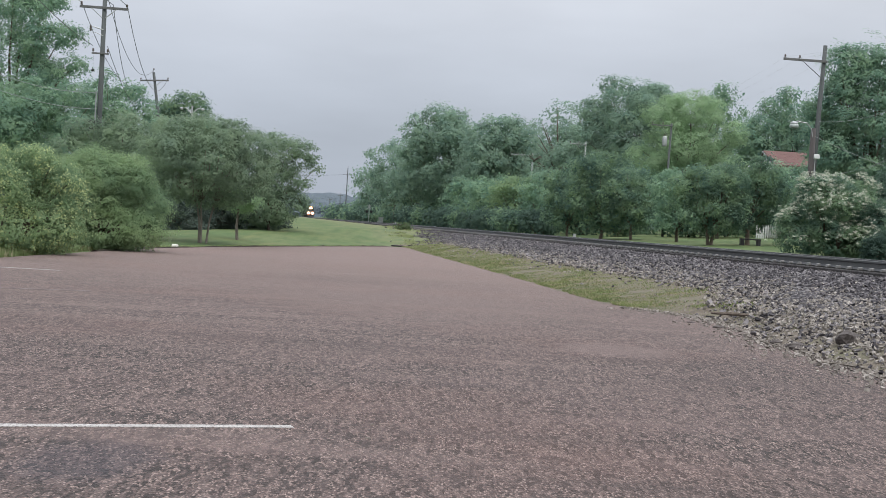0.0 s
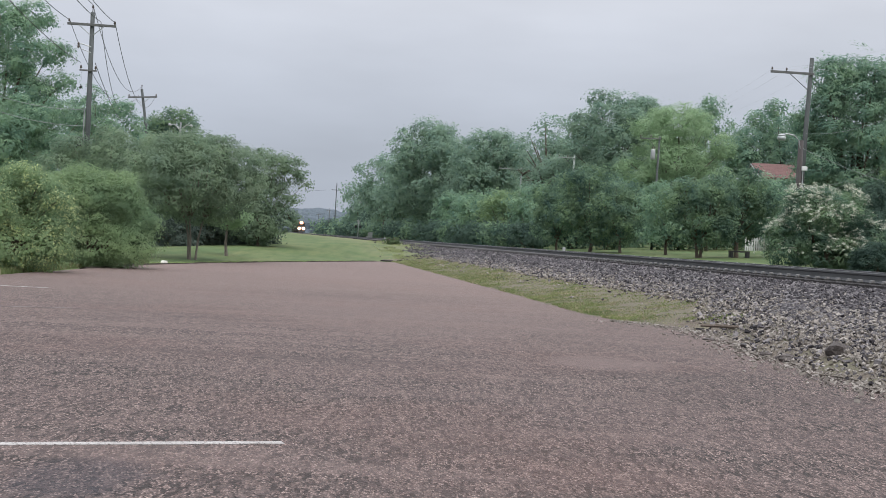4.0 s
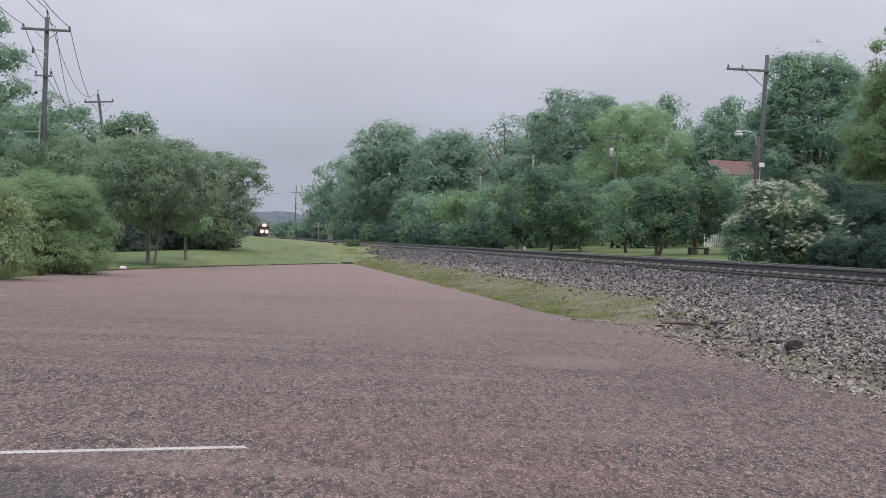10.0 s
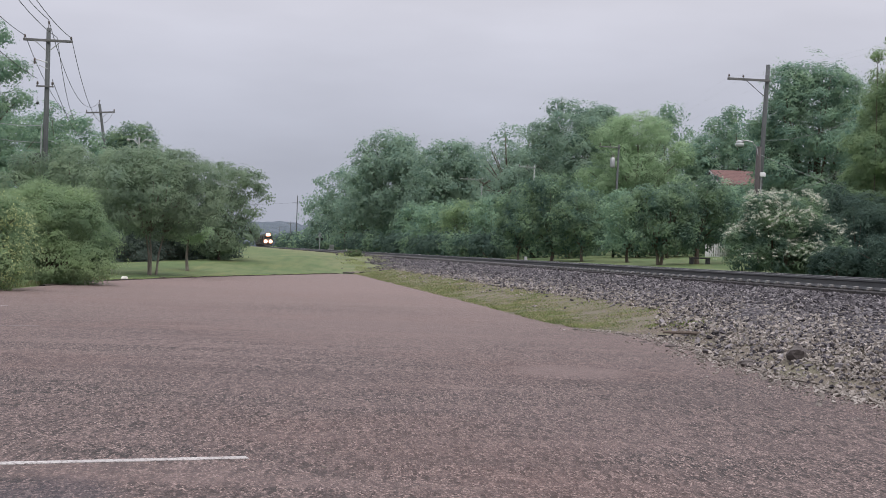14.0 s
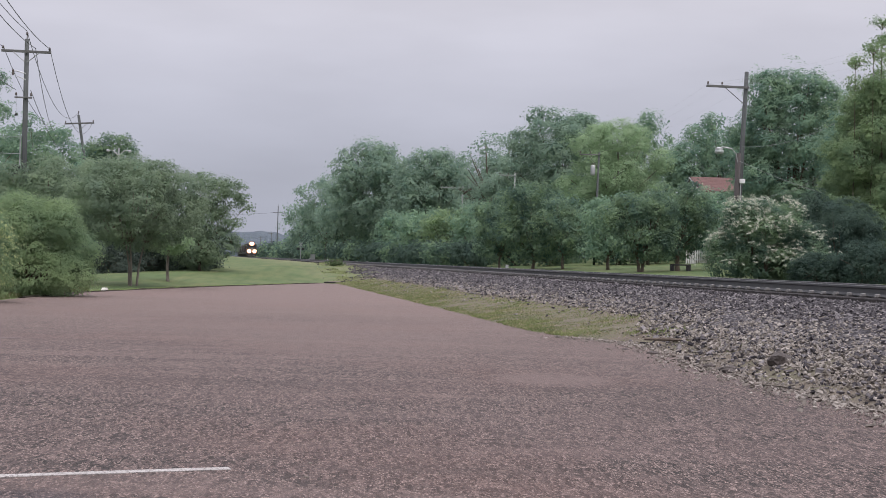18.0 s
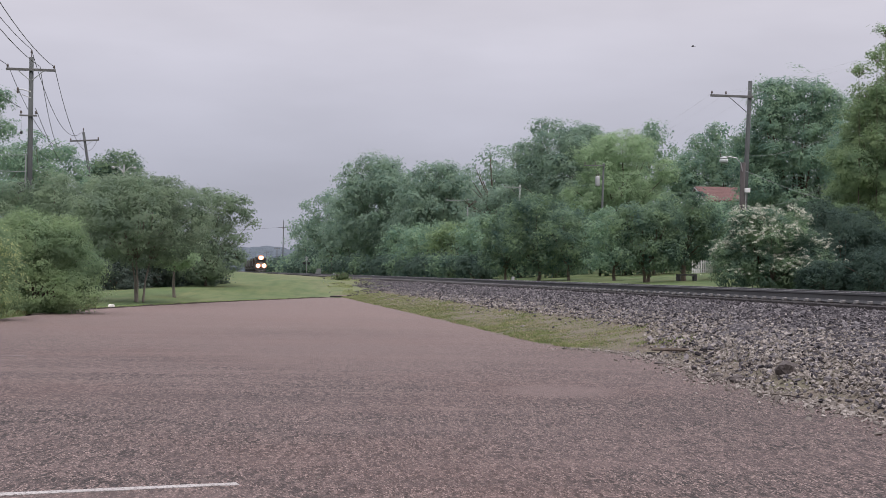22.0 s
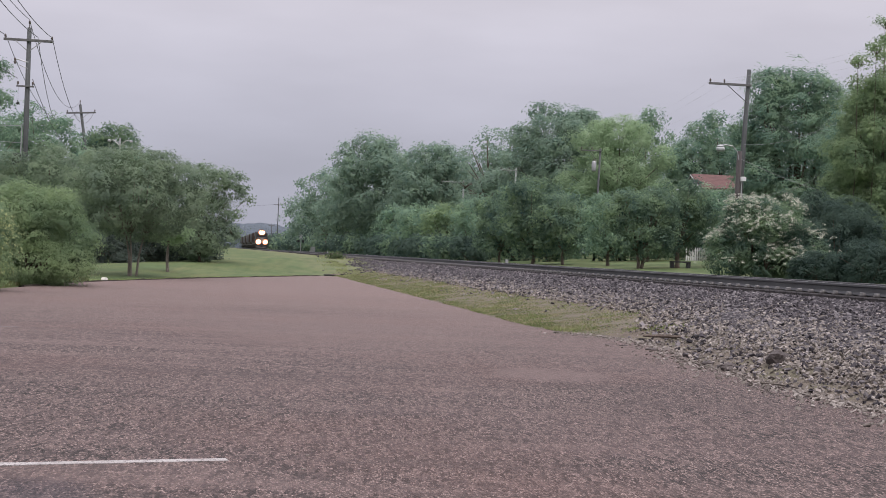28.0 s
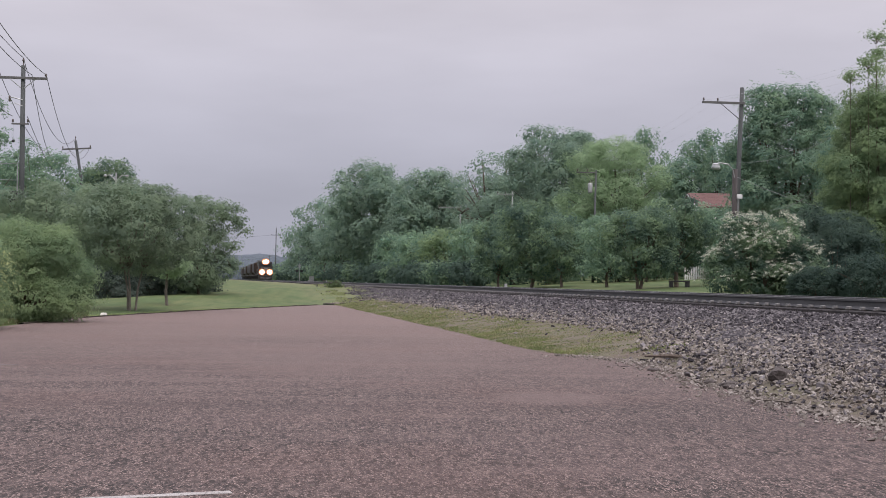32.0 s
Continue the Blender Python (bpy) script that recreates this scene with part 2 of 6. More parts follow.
ASPHALT, GROUND = asphalt_material(), ground_material()
WHITE_LINE, _nt, _b = material("worn_white_paint", 0.7, 0, 0.3)
_c = blend(_nt, range_of(_nt, noise_tex(_nt, 55, 3, 0.7), 0.5, 0.62), (0.4, 0.385, 0.37), (0.1, 0.085, 0.08))
_nt.links.new(blend(_nt, range_of(_nt, noise_tex(_nt, 4, 3), 0.35, 0.7, 0, 0.5), _c, (0.2, 0.185, 0.175)), _b.inputs["Base Color"])
FAINT_LINE = mottled("worn_off_paint", (0.115, 0.095, 0.092), (0.22, 0.195, 0.185), 5, 0.85, fine=50)
BED, _nt, _b = material("ballast_bed", 0.9, 0, 0.2)
_co, _vo, _sep = _nt.nodes.new("ShaderNodeTexCoord"), _nt.nodes.new("ShaderNodeTexVoronoi"), _nt.nodes.new("ShaderNodeSeparateColor")
_vo.inputs["Scale"].default_value = 17.0
_nt.links.new(_co.outputs["Object"], _vo.inputs["Vector"])
_nt.links.new(_vo.outputs["Color"], _sep.inputs[0])
_c = ramp_of(_nt, _sep.outputs[0], [(0.0, (0.035, 0.032, 0.038)), (0.6, (0.095, 0.088, 0.095)), (1.0, (0.27, 0.255, 0.255))])
_nt.links.new(blend(_nt, range_of(_nt, _vo.outputs["Distance"], 0.3, 0.75, 0, 0.85), _c, (0.018, 0.016, 0.018)), _b.inputs["Base Color"])
bump(_nt, _b, range_of(_nt, _vo.outputs["Distance"], 0.0, 0.8, 1.0, 0.0), 1.0, 0.05)
STEEL = mottled("rusty_rail_steel", (0.062, 0.065, 0.068), (0.092, 0.094, 0.097), 1.5, 0.6, 0.0, fine=25, stretch=(1, 1, 1))
RAIL_TOP = mottled("polished_rail_head", (0.38, 0.38, 0.39), (0.5, 0.5, 0.5), 0.6, 0.35, 0.9, 0.05, 0.002)
PLATE = mottled("rusty_plate_steel", (0.03, 0.028, 0.028), (0.055, 0.05, 0.048), 5, 0.8)
CLIP = mottled("rail_clip_steel", (0.2, 0.197, 0.192), (0.3, 0.293, 0.285), 5, 0.6, 0.2)
TIE = mottled("creosoted_tie_wood", (0.02, 0.019, 0.02), (0.042, 0.039, 0.039), 2.0, 0.85, fine=18, stretch=(1, 6, 1))
POLE_WOOD = mottled("weathered_pole_wood", (0.06, 0.067, 0.067), (0.102, 0.112, 0.112), 1.2, 0.85, fine=14, stretch=(4, 4, 0.4))
ARM_WOOD = mottled("grey_crossarm_wood", (0.1, 0.102, 0.102), (0.155, 0.156, 0.156), 2, 0.85, fine=20)
# Wood paled in its colour for the haze over the two farther poles.
HAZED_WOOD = mottled("haze_paled_pole_wood", (0.27, 0.295, 0.28), (0.36, 0.385, 0.37), 2, 0.85, fine=14, stretch=(4, 4, 0.4))
INSULATOR = mottled("brown_porcelain", (0.06, 0.045, 0.04), (0.1, 0.08, 0.07), 8, 0.3, spec=0.5)
CABLE = mottled("black_cable", (0.05, 0.05, 0.055), (0.075, 0.075, 0.08), 1, 0.6)
THIN_CABLE = mottled("bright_aluminium_cable", (0.42, 0.44, 0.46), (0.52, 0.54, 0.56), 1, 0.6)
PALE_CABLE = mottled("pale_grey_cable", (0.24, 0.26, 0.26), (0.32, 0.34, 0.34), 1, 0.6)
GALV = mottled("galvanised_steel", (0.36, 0.37, 0.38), (0.48, 0.49, 0.5), 4, 0.45, 0.6)
BARK = mottled("grey_brown_bark", (0.1, 0.082, 0.066), (0.165, 0.135, 0.11), 3, 0.9, relief=0.8, depth=0.03, fine=16, stretch=(3, 3, 0.6))
PALE_BARK = mottled("pale_bark", (0.15, 0.132, 0.112), (0.22, 0.195, 0.168), 3, 0.9, relief=0.8, depth=0.03, fine=16, stretch=(3, 3, 0.6))
WHITE_PAINT = mottled("white_paint", (0.68, 0.69, 0.7), (0.8, 0.8, 0.8), 2, 0.55)
ROOF_RED = mottled("red_roof_shingle", (0.105, 0.056, 0.05), (0.145, 0.078, 0.07), 1.5, 0.85, fine=9)
DARK_METAL = mottled("dark_painted_metal", (0.022, 0.022, 0.025), (0.04, 0.04, 0.042), 3, 0.5, 0.1)
STONE = mottled("grey_stone", (0.06, 0.052, 0.049), (0.11, 0.096, 0.09), 6, 0.9, relief=0.8, depth=0.02, fine=30)
LITTER_WHITE = mottled("crumpled_white_paper", (0.7, 0.68, 0.62), (0.8, 0.78, 0.74), 12, 0.8)

# Bluish dark tones and yellow-green light ones stand for hazy shade and lit tops.
LEAF_DEEP = foliage("deep_green_leaves", (0.064, 0.122, 0.12), (0.258, 0.362, 0.205))
LEAF_MID = foliage("mid_green_leaves", (0.144, 0.246, 0.198), (0.287, 0.412, 0.255))
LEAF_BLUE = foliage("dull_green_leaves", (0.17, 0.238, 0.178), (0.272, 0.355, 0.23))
# Far trees: paled and blued in the leaf colour itself, in place of haze.
LEAF_HAZED = foliage("haze_paled_leaves", (0.172, 0.268, 0.228), (0.29, 0.392, 0.278))
LEAF_VINE = foliage("vine_leaves", (0.135, 0.238, 0.2), (0.285, 0.405, 0.262))
LEAF_LIGHT = foliage("yellow_green_leaves", (0.27, 0.385, 0.235), (0.345, 0.465, 0.285))
LEAF_BUSH = foliage("bush_leaves", (0.161, 0.248, 0.155), (0.300, 0.401, 0.209))
LEAF_TIPPED = foliage("bush_leaves_with_pale_tips", (0.161, 0.248, 0.155), (0.300, 0.401, 0.209), (0.460, 0.524, 0.268))
BLOSSOM = foliage("white_blossom", (0.46, 0.49, 0.4), (0.6, 0.62, 0.53), None, 0.35)
# Hedge leaf colour darkened to stand for the shade beneath the trees.
LEAF_HEDGE_SHADE = foliage("shaded_hedge_leaves", (0.09, 0.122, 0.112), (0.13, 0.17, 0.142))
# Deep shade under the crowns, painted in as a dark leaf colour.
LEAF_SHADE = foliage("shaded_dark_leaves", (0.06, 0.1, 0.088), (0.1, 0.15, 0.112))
GRASS_BLADE = foliage("grass_blades", (0.135, 0.172, 0.078), (0.185, 0.222, 0.1), (0.28, 0.265, 0.165), 0.4)
LAWN_BLADE = foliage("mown_grass_blades", (0.19, 0.255, 0.11), (0.23, 0.3, 0.132), None, 0.5)
TUFT_BLADE = foliage("dry_tuft_blades", (0.25, 0.29, 0.14), (0.31, 0.34, 0.175), None, 0.5)
VERGE_BLADE = foliage("dry_grass_blades", (0.135, 0.168, 0.072), (0.215, 0.25, 0.108), (0.33, 0.29, 0.19), 0.4)
WEED = foliage("weed_leaves", (0.09, 0.13, 0.07), (0.13, 0.175, 0.09))
# Distance haze is painted into the ridge as a blue-grey tone.
HILL = mottled("hazed_wood_leaves", (0.075, 0.098, 0.118), (0.1, 0.126, 0.148), 0.06, 0.9, relief=0.9, depth=3.0, fine=0.3)


# ---------------------------------------------------------------- building helpers
def mesh_object(name, verts, faces, mat, parent=None):
    me = bpy.data.meshes.new(name)
    me.from_pydata([tuple(v) for v in verts], [], faces)
    for one in (mat if isinstance(mat, (list, tuple)) else [mat]):
        me.materials.append(one)
    ob = new(name, me)
    ob.parent = parent
    return ob


def quads_object(name, verts, mat, parent=None, sides=4):
    """Many loose polygons of the same number of sides from one array of corners."""
    n = len(verts) // sides
    me = bpy.data.meshes.new(name)
    me.vertices.add(n * sides)
    me.vertices.foreach_set("co", np.ascontiguousarray(verts, dtype=np.float32).ravel())
    me.loops.add(n * sides)
    me.loops.foreach_set("vertex_index", np.arange(n * sides, dtype=np.int32))
    me.polygons.add(n)
    me.polygons.foreach_set("loop_start", np.arange(0, n * sides, sides, dtype=np.int32))
    me.update(calc_edges=True)
    me.materials.append(mat)
    ob = new(name, me)
    ob.parent = parent
    return ob


def part(name, bm, mat, parent, label="", smooth=False):
    me = bpy.data.meshes.new(name)
    bm.normal_update()
    if smooth:
        for f in bm.faces:
            f.smooth = True
    bm.to_mesh(me)
    bm.free()
    me.materials.append(mat)
    ob = new(name, me)
    ob.parent = parent
    return tagged(ob, label) if label else ob


def box(bm, x0, x1, y0, y1, z0, z1, bevel=0.0):
    r = bmesh.ops.create_cube(bm, size=1.0)["verts"]
    for v in r:
        v.co = Vector((x0 if v.co.x < 0 else x1, y0 if v.co.y < 0 else y1, z0 if v.co.z < 0 else z1))
    if bevel:
        bmesh.ops.bevel(bm, geom=list({e for v in r for e in v.link_edges}), offset=bevel, segments=1, affect="EDGES")
    return bm


def tube(bm, pts, radii, sides=8, caps=True):
    """A round bar along points, with its own radius at each."""
    pts = [Vector(p) for p in pts]
    rings = []
    for i, p in enumerate(pts):
        d = (pts[min(i + 1, len(pts) - 1)] - pts[max(i - 1, 0)]).normalized()
        a = d.orthogonal().normalized() if abs(d.z) > 0.9 else d.cross(Vector((0, 0, 1))).normalized()
        b = d.cross(a)
        r = radii[i] if isinstance(radii, (list, tuple)) else radii
        rings.append([bm.verts.new(p + r * (math.cos(k) * a + math.sin(k) * b)) for k in (2 * math.pi * j / sides for j in range(sides))])
    for q, w in zip(rings, rings[1:]):
        for j in range(sides):
            bm.faces.new((q[j], q[(j + 1) % sides], w[(j + 1) % sides], w[j]))
    if caps:
        bm.faces.new(rings[0][::-1])
        bm.faces.new(rings[-1])
    return bm


def lathe(bm, profile, centre, sides=16, axis="z"):
    """A turned solid from (radius, height) steps."""
    c = Vector(centre)
    rings = []
    for r, h in profile:
        ring = []
        for j in range(sides):
            k = 2 * math.pi * j / sides
            u, v = r * math.cos(k), r * math.sin(k)
            ring.append(bm.verts.new(c + Vector({"z": (u, v, h), "y": (u, h, v), "x": (h, u, v)}[axis])))
        rings.append(ring)
    for q, w in zip(rings, rings[1:]):
        for j in range(sides):
            bm.faces.new((q[j], q[(j + 1) % sides], w[(j + 1) % sides], w[j]))
    bm.faces.new(rings[0][::-1])
    bm.faces.new(rings[-1])
    bmesh.ops.recalc_face_normals(bm, faces=bm.faces)
    return bm


def thing(name, x, y, z, label, category, group="", turn=0.0, kind=""):
    ob = new(name)
    ob.matrix_basis = pose(x, y, z, 0, 0, turn)
    ob.empty_display_size = 0.2
    return tagged(ob, label, category, group, kind)


# the railway: s metres up the line, d metres from the near rail towards the car park
ALONG, ACROSS, RAIL_FOOT = Vector((-0.1169, 0.9931, 0)), Vector((-0.9931, -0.1169, 0)), Vector((10.8, 0, 0))
HEADING = math.degrees(math.atan2(-ALONG.x, ALONG.y))


def rail_point(s, d, z):
    p = RAIL_FOOT + float(s) * ALONG + float(d) * ACROSS
    return (p.x, p.y, z)


def smooth_step(a, b, x):
    t = np.clip((x - a) / (b - a), 0, 1)
    return t * t * (3 - 2 * t)


def lot_edge(s):
    """Where the asphalt ends, in metres from the near rail."""
    return np.interp(s, [12.7, 15.0, 17.2, 19.0, 20.5, 21.4, 22.2, 22.9, 25.0, 28.0, 32.0, 66.0], [5.0, 4.87, 4.7, 4.4, 4.25, 4.2, 4.65, 5.0, 5.2, 5.17, 5.1, 5.0])


def bank_toe(s):
    """How far the stone bank reaches out from the rail: overgrown further up the line."""
    return np.minimum(4.0 + 0.6 * (1 - smooth_step(15.5, 20.5, s)), lot_edge(s) - 0.35) - 2.75 * smooth_step(58, 104, s) + smooth_step(60, 68, s) * (1 - smooth_step(98, 110, s)) * (0.32 * np.sin(0.83 * s) + 0.26 * np.sin(2.3 * s + 1.0))


def lawn_start(d):
    """How far up the line the asphalt gives way to the lawn."""
    return np.interp(d, [5.7, 8.6, 10.8, 13.0, 14.5], [65.4, 58.4, 53.1, 46.8, 42.0])


def ground_height(s, d):
    s, d = np.asarray(s, float), np.asarray(d, float)
    toe = bank_toe(s)
    end = lot_edge(s)
    near = np.where(d > end, 0.0, np.where(d > toe, 0.16 * (end - d) / np.maximum(end - toe, 0.1), 0.16 + 0.50 * np.clip((toe - d) / np.maximum(toe - 0.95, 0.1), 0, 1)))
    gentle = 0.64 * np.clip((9.0 - d) / 7.7, 0, 1)
    k = smooth_step(66, 106, s)
    near = near * (1 - k) + np.maximum(gentle, np.where(d < 1.3, 0.64, 0)) * k
    # the lawn beyond the asphalt climbs gently to the level of the line
    rise = 0.75 * np.clip((20.0 - d) / 14.0, 0, 1) * smooth_step(2.0, 20.0, s - lawn_start(d))
    near = np.where(d > 1.3, np.maximum(near, rise), near)
    far = 0.66 - 0.2 * np.clip((-2.4 - d) / 2.0, 0, 1) + np.clip(0.056 * (-d - 5.0), 0, 1.6)
    return np.where(d > -2.4, near, far)


def ground_at(x, y):
    p = Vector((x, y, 0)) - RAIL_FOOT
    return float(ground_height(p.dot(ALONG), p.dot(ACROSS)))


# ---------------------------------------------------------------- ground, car park
def build_ground():
    s = np.concatenate([np.linspace(-300, -30, 8), np.arange(-25, 150, 1.5), np.linspace(152, 400, 60), np.linspace(420, 4500, 30)])
    d = np.concatenate([np.linspace(-3000, -60, 18), np.arange(-50, -6, 2.0), np.arange(-6, 8, 0.25), np.arange(8, 60, 2.0), np.linspace(70, 3000, 18)])
    S, D = np.meshgrid(s, d, indexing="ij")
    Z = ground_height(S, D)
    rough = np.array([noise.noise((0.35 * a, 0.35 * b, 0)) for a, b in zip(S.ravel(), D.ravel())]).reshape(S.shape)
    off_lot = np.where((D < lot_edge(S) - 0.2) & (D > 3.0), 0.03, np.where(D < -5, 0.08, np.where(S > 66, 0.05, 0.0)))
    Z = Z + rough * off_lot - np.where(D > lot_edge(S) - 0.3, 0.014, 0.0)
    X = RAIL_FOOT.x + S * ALONG.x + D * ACROSS.x
    Y = S * ALONG.y + D * ACROSS.y
    nd = len(d)
    v = np.stack([X, Y, Z], -1).reshape(-1, 3)
    f = [(i * nd + j, i * nd + j + 1, (i + 1) * nd + j + 1, (i + 1) * nd + j) for i in range(len(s) - 1) for j in range(nd - 1)]
    ob = mesh_object("ground", v, f, GROUND)
    for p in ob.data.polygons:
        p.use_smooth = True
    tagged(ob, "rough grassy ground reaching to the horizon", "ground", kind="structure")


LOT_EDGE = [(-2.5, 64.3), (-4.6, 57.0), (-6.1, 51.5), (-7.6, 45.0), (-8.5, 40.0), (-8.75, 34.0), (-8.95, 27.4), (-9.1, 10.0), (-9.2, -25.0)]


def build_lot():
    right = [rail_point(s, float(lot_edge(s)) + 0.05 * noise.noise((0.9 * s, 3, 0)) + 0.06 * noise.noise((3.1 * s, 8, 0)), 0)[:2] for s in np.arange(-25, 64.5, 0.35)]
    left = []
    for (x0, y0), (x1, y1) in zip(LOT_EDGE, LOT_EDGE[1:]):
        n = max(2, int(math.hypot(x1 - x0, y1 - y0) / 0.8))
        for i in range(n):
            t = i / n
            x, y = x0 + t * (x1 - x0), y0 + t * (y1 - y0)
            left.append((x + 0.1 * noise.noise((0.9 * x, 0.9 * y, 5)), y))
    left.append(LOT_EDGE[-1])
    ring = right + left
    bm = bmesh.new()
    f = bm.faces.new([bm.verts.new((x, y, 0.012)) for x, y in ring])
    if f.normal.z < 0:
        f.normal_flip()
    r = bmesh.ops.extrude_face_region(bm, geom=[f])
    for v in (g for g in r["geom"] if isinstance(g, bmesh.types.BMVert)):
        v.co.z = -0.06
    bmesh.ops.recalc_face_normals(bm, faces=bm.faces)
    bmesh.ops.triangulate(bm, faces=bm.faces)
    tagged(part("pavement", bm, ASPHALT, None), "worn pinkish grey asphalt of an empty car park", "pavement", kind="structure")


def flat_patch(name, outline, z, mat, label, category, thick=0.004):
    bm = bmesh.new()
    f = bm.faces.new([bm.verts.new((x, y, z)) for x, y in outline])
    f.normal_update()
    if f.normal.z < 0:
        f.normal_flip()
    r = bmesh.ops.extrude_face_region(bm, geom=[f])
    for v in (g for g in r["geom"] if isinstance(g, bmesh.types.BMVert)):
        v.co.z -= thick
    bmesh.ops.recalc_face_normals(bm, faces=bm.faces)
    ob = part(name, bm, mat, None)
    return tagged(ob, label, category, kind="structure")


def stripe(x0, y0, x1, y1, width, label, paint=None):
    """A painted line with chipped edges."""
    a, b = Vector((x0, y0)), Vector((x1, y1))
    u = (b - a).normalized()
    n = Vector((-u.y, u.x))
    k = int((b - a).length / 0.06)
    up, down = [], []
    for i in range(k + 1):
        p = a + (b - a) * (i / k)
        up.append(p + n * (width / 2 + 0.012 * noise.noise((p.x * 9, p.y * 9, 0))))
        down.append(p - n * (width / 2 + 0.012 * noise.noise((p.x * 9, p.y * 9, 4))))
    flat_patch("parking_line", [tuple(p) for p in up] + [tuple(p) for p in down[::-1]], 0.0165, paint or WHITE_LINE, label, "parking line")


def build_edging():
    """A low dark earth edge where the asphalt ends at the lawn."""
    pts = []
    for (x0, y0), (x1, y1) in zip(LOT_EDGE[:6], LOT_EDGE[1:6]):
        n = int(math.hypot(x1 - x0, y1 - y0) / 0.4)
        pts += [(x0 + (x1 - x0) * i / n, y0 + (y1 - y0) * i / n) for i in range(n)]
    v, f = [], []
    for i, (x, y) in enumerate(pts):
        h = 0.045 + 0.035 * noise.noise((1.3 * x, 1.3 * y, 9))
        w = 0.1 + 0.05 * noise.noise((2.3 * x, 2.3 * y, 4))
        v += [(x + 0.03, y - 0.01, -0.03), (x + 0.01, y, h), (x - w, y + 0.04, h * 0.8), (x - w - 0.1, y + 0.06, -0.03)]
        if i:
            f += [(4 * i - 4 + k, 4 * i - 3 + k, 4 * i + 1 + k, 4 * i + k) for k in range(3)]
    tagged(mesh_object("earth_edging", v, f, mottled("dark_earth", (0.035, 0.03, 0.024), (0.07, 0.06, 0.045), 3, 0.95, relief=0.8, depth=0.02, fine=20)), "low dark earth edge between asphalt and lawn", "edging", kind="structure")


def build_shoulder():
    """Bare dusty earth between the asphalt and the foot of the stone bank."""
    s = np.concatenate([np.arange(-25, 10, 2.5), np.arange(10, 70, 0.4)])
    q = np.linspace(0, 1, 8)
    S, Q = np.meshgrid(s, q, indexing="ij")
    inner = np.maximum(bank_toe(S) - 2.2, 1.0)
    D = inner + (lot_edge(S) + 0.1 - inner) * Q
    Z = ground_height(S, D) + np.where(Q == 0, -0.05, 0.03) - 0.022 * (Q > 0.95)
    Z += np.array([0.012 * noise.noise((1.9 * a, 1.9 * b, 5)) for a, b in zip(S.ravel(), D.ravel())]).reshape(S.shape) * ((Q > 0) & (Q < 0.95))
    X, Y = RAIL_FOOT.x + S * ALONG.x + D * ACROSS.x, S * ALONG.y + D * ACROSS.y
    f = [(i * 8 + j, (i + 1) * 8 + j, (i + 1) * 8 + j + 1, i * 8 + j + 1) for i in range(len(s) - 1) for j in range(7)]
    m, nt, b = material("dusty_earth", 0.95, 0, 0.15)
    c = ramp_of(nt, noise_tex(nt, 1.3, 5, 0.6), [(0.3, (0.145, 0.12, 0.098)), (0.45, (0.175, 0.15, 0.12)), (0.6, (0.155, 0.146, 0.1))])
    fine = noise_tex(nt, 34, 4, 0.7)
    c = blend(nt, range_of(nt, fine, 0.35, 0.7, 0, 0.6), c, (0.07, 0.06, 0.052))
    nt.links.new(c, b.inputs["Base Color"])
    bump(nt, b, fine, 0.8, 0.03)
    tagged(mesh_object("earth_shoulder", np.stack([X, Y, Z], -1).reshape(-1, 3), f, m), "bare dusty earth along the foot of the stone bank", "shoulder", kind="structure")


build_ground()
build_shoulder()
build_lot()
build_edging()
stripe(-0.79, 7.66, -4.3, 6.41, 0.085, "worn white parking line on the asphalt")
stripe(-4.78, 18.62, -8.9, 16.9, 0.09, "almost worn-off pale parking line", FAINT_LINE)
stripe(-6.66, 23.76, -8.9, 23.66, 0.10, "faded white parking line near the bushes")


# ---------------------------------------------------------------- railway
def build_bank():
    """The bank of crushed stone: a shaped bed, and loose stones over it."""
    s = np.concatenate([np.arange(-30, 130, 0.5), np.linspace(131, 900, 80)])
    d = np.array([4.15, 3.6, 3.0, 2.4, 1.8, 1.3, 0.95, 0.6, 0.2, -0.4, -1.0, -1.8, -2.3, -2.9, -3.6, -4.4])
    S, D = np.meshgrid(s, d, indexing="ij")
    Dc = np.where(D > 1.0, 0.95 + (D - 0.95) * (bank_toe(S) - 0.25 - 0.8 * smooth_step(21, 25, S) * (1 - smooth_step(58, 75, S)) - 0.95) / 3.2, D)
    Z = ground_height(S, Dc) + 0.055 - 0.03 * (Dc > 3.9)
    Z = Z + np.array([0.035 * noise.noise((1.7 * a, 1.7 * b, 2)) for a, b in zip(S.ravel(), Dc.ravel())]).reshape(S.shape)
    Z -= 0.02 * (Dc < 0.75)
    Z[:, 0] -= 0.12
    Z[:, -1] -= 0.12
    X = RAIL_FOOT.x + S * ALONG.x + Dc * ACROSS.x
    Y = S * ALONG.y + Dc * ACROSS.y
    nd = len(d)
    f = [(i * nd + j, (i + 1) * nd + j, (i + 1) * nd + j + 1, i * nd + j + 1) for i in range(len(s) - 1) for j in range(nd - 1)]
    ob = mesh_object("ballast_bank", np.stack([X, Y, Z], -1).reshape(-1, 3), f, BED)
    tagged(ob, "bank of grey crushed stone under the track", "ballast", kind="structure")


def stone_shapes(rng, count):
    """A few angular blocks, each with its own skewed corners."""
    base = np.array([(x, y, z) for x in (-1, 1) for y in (-1, 1) for z in (-1, 1)], float)
    return [base * rng.uniform(0.55, 1.0, (8, 1)) * np.array([1.4, 0.95, 0.5]) + rng.uniform(-0.22, 0.22, (8, 3)) for _ in range(count)]


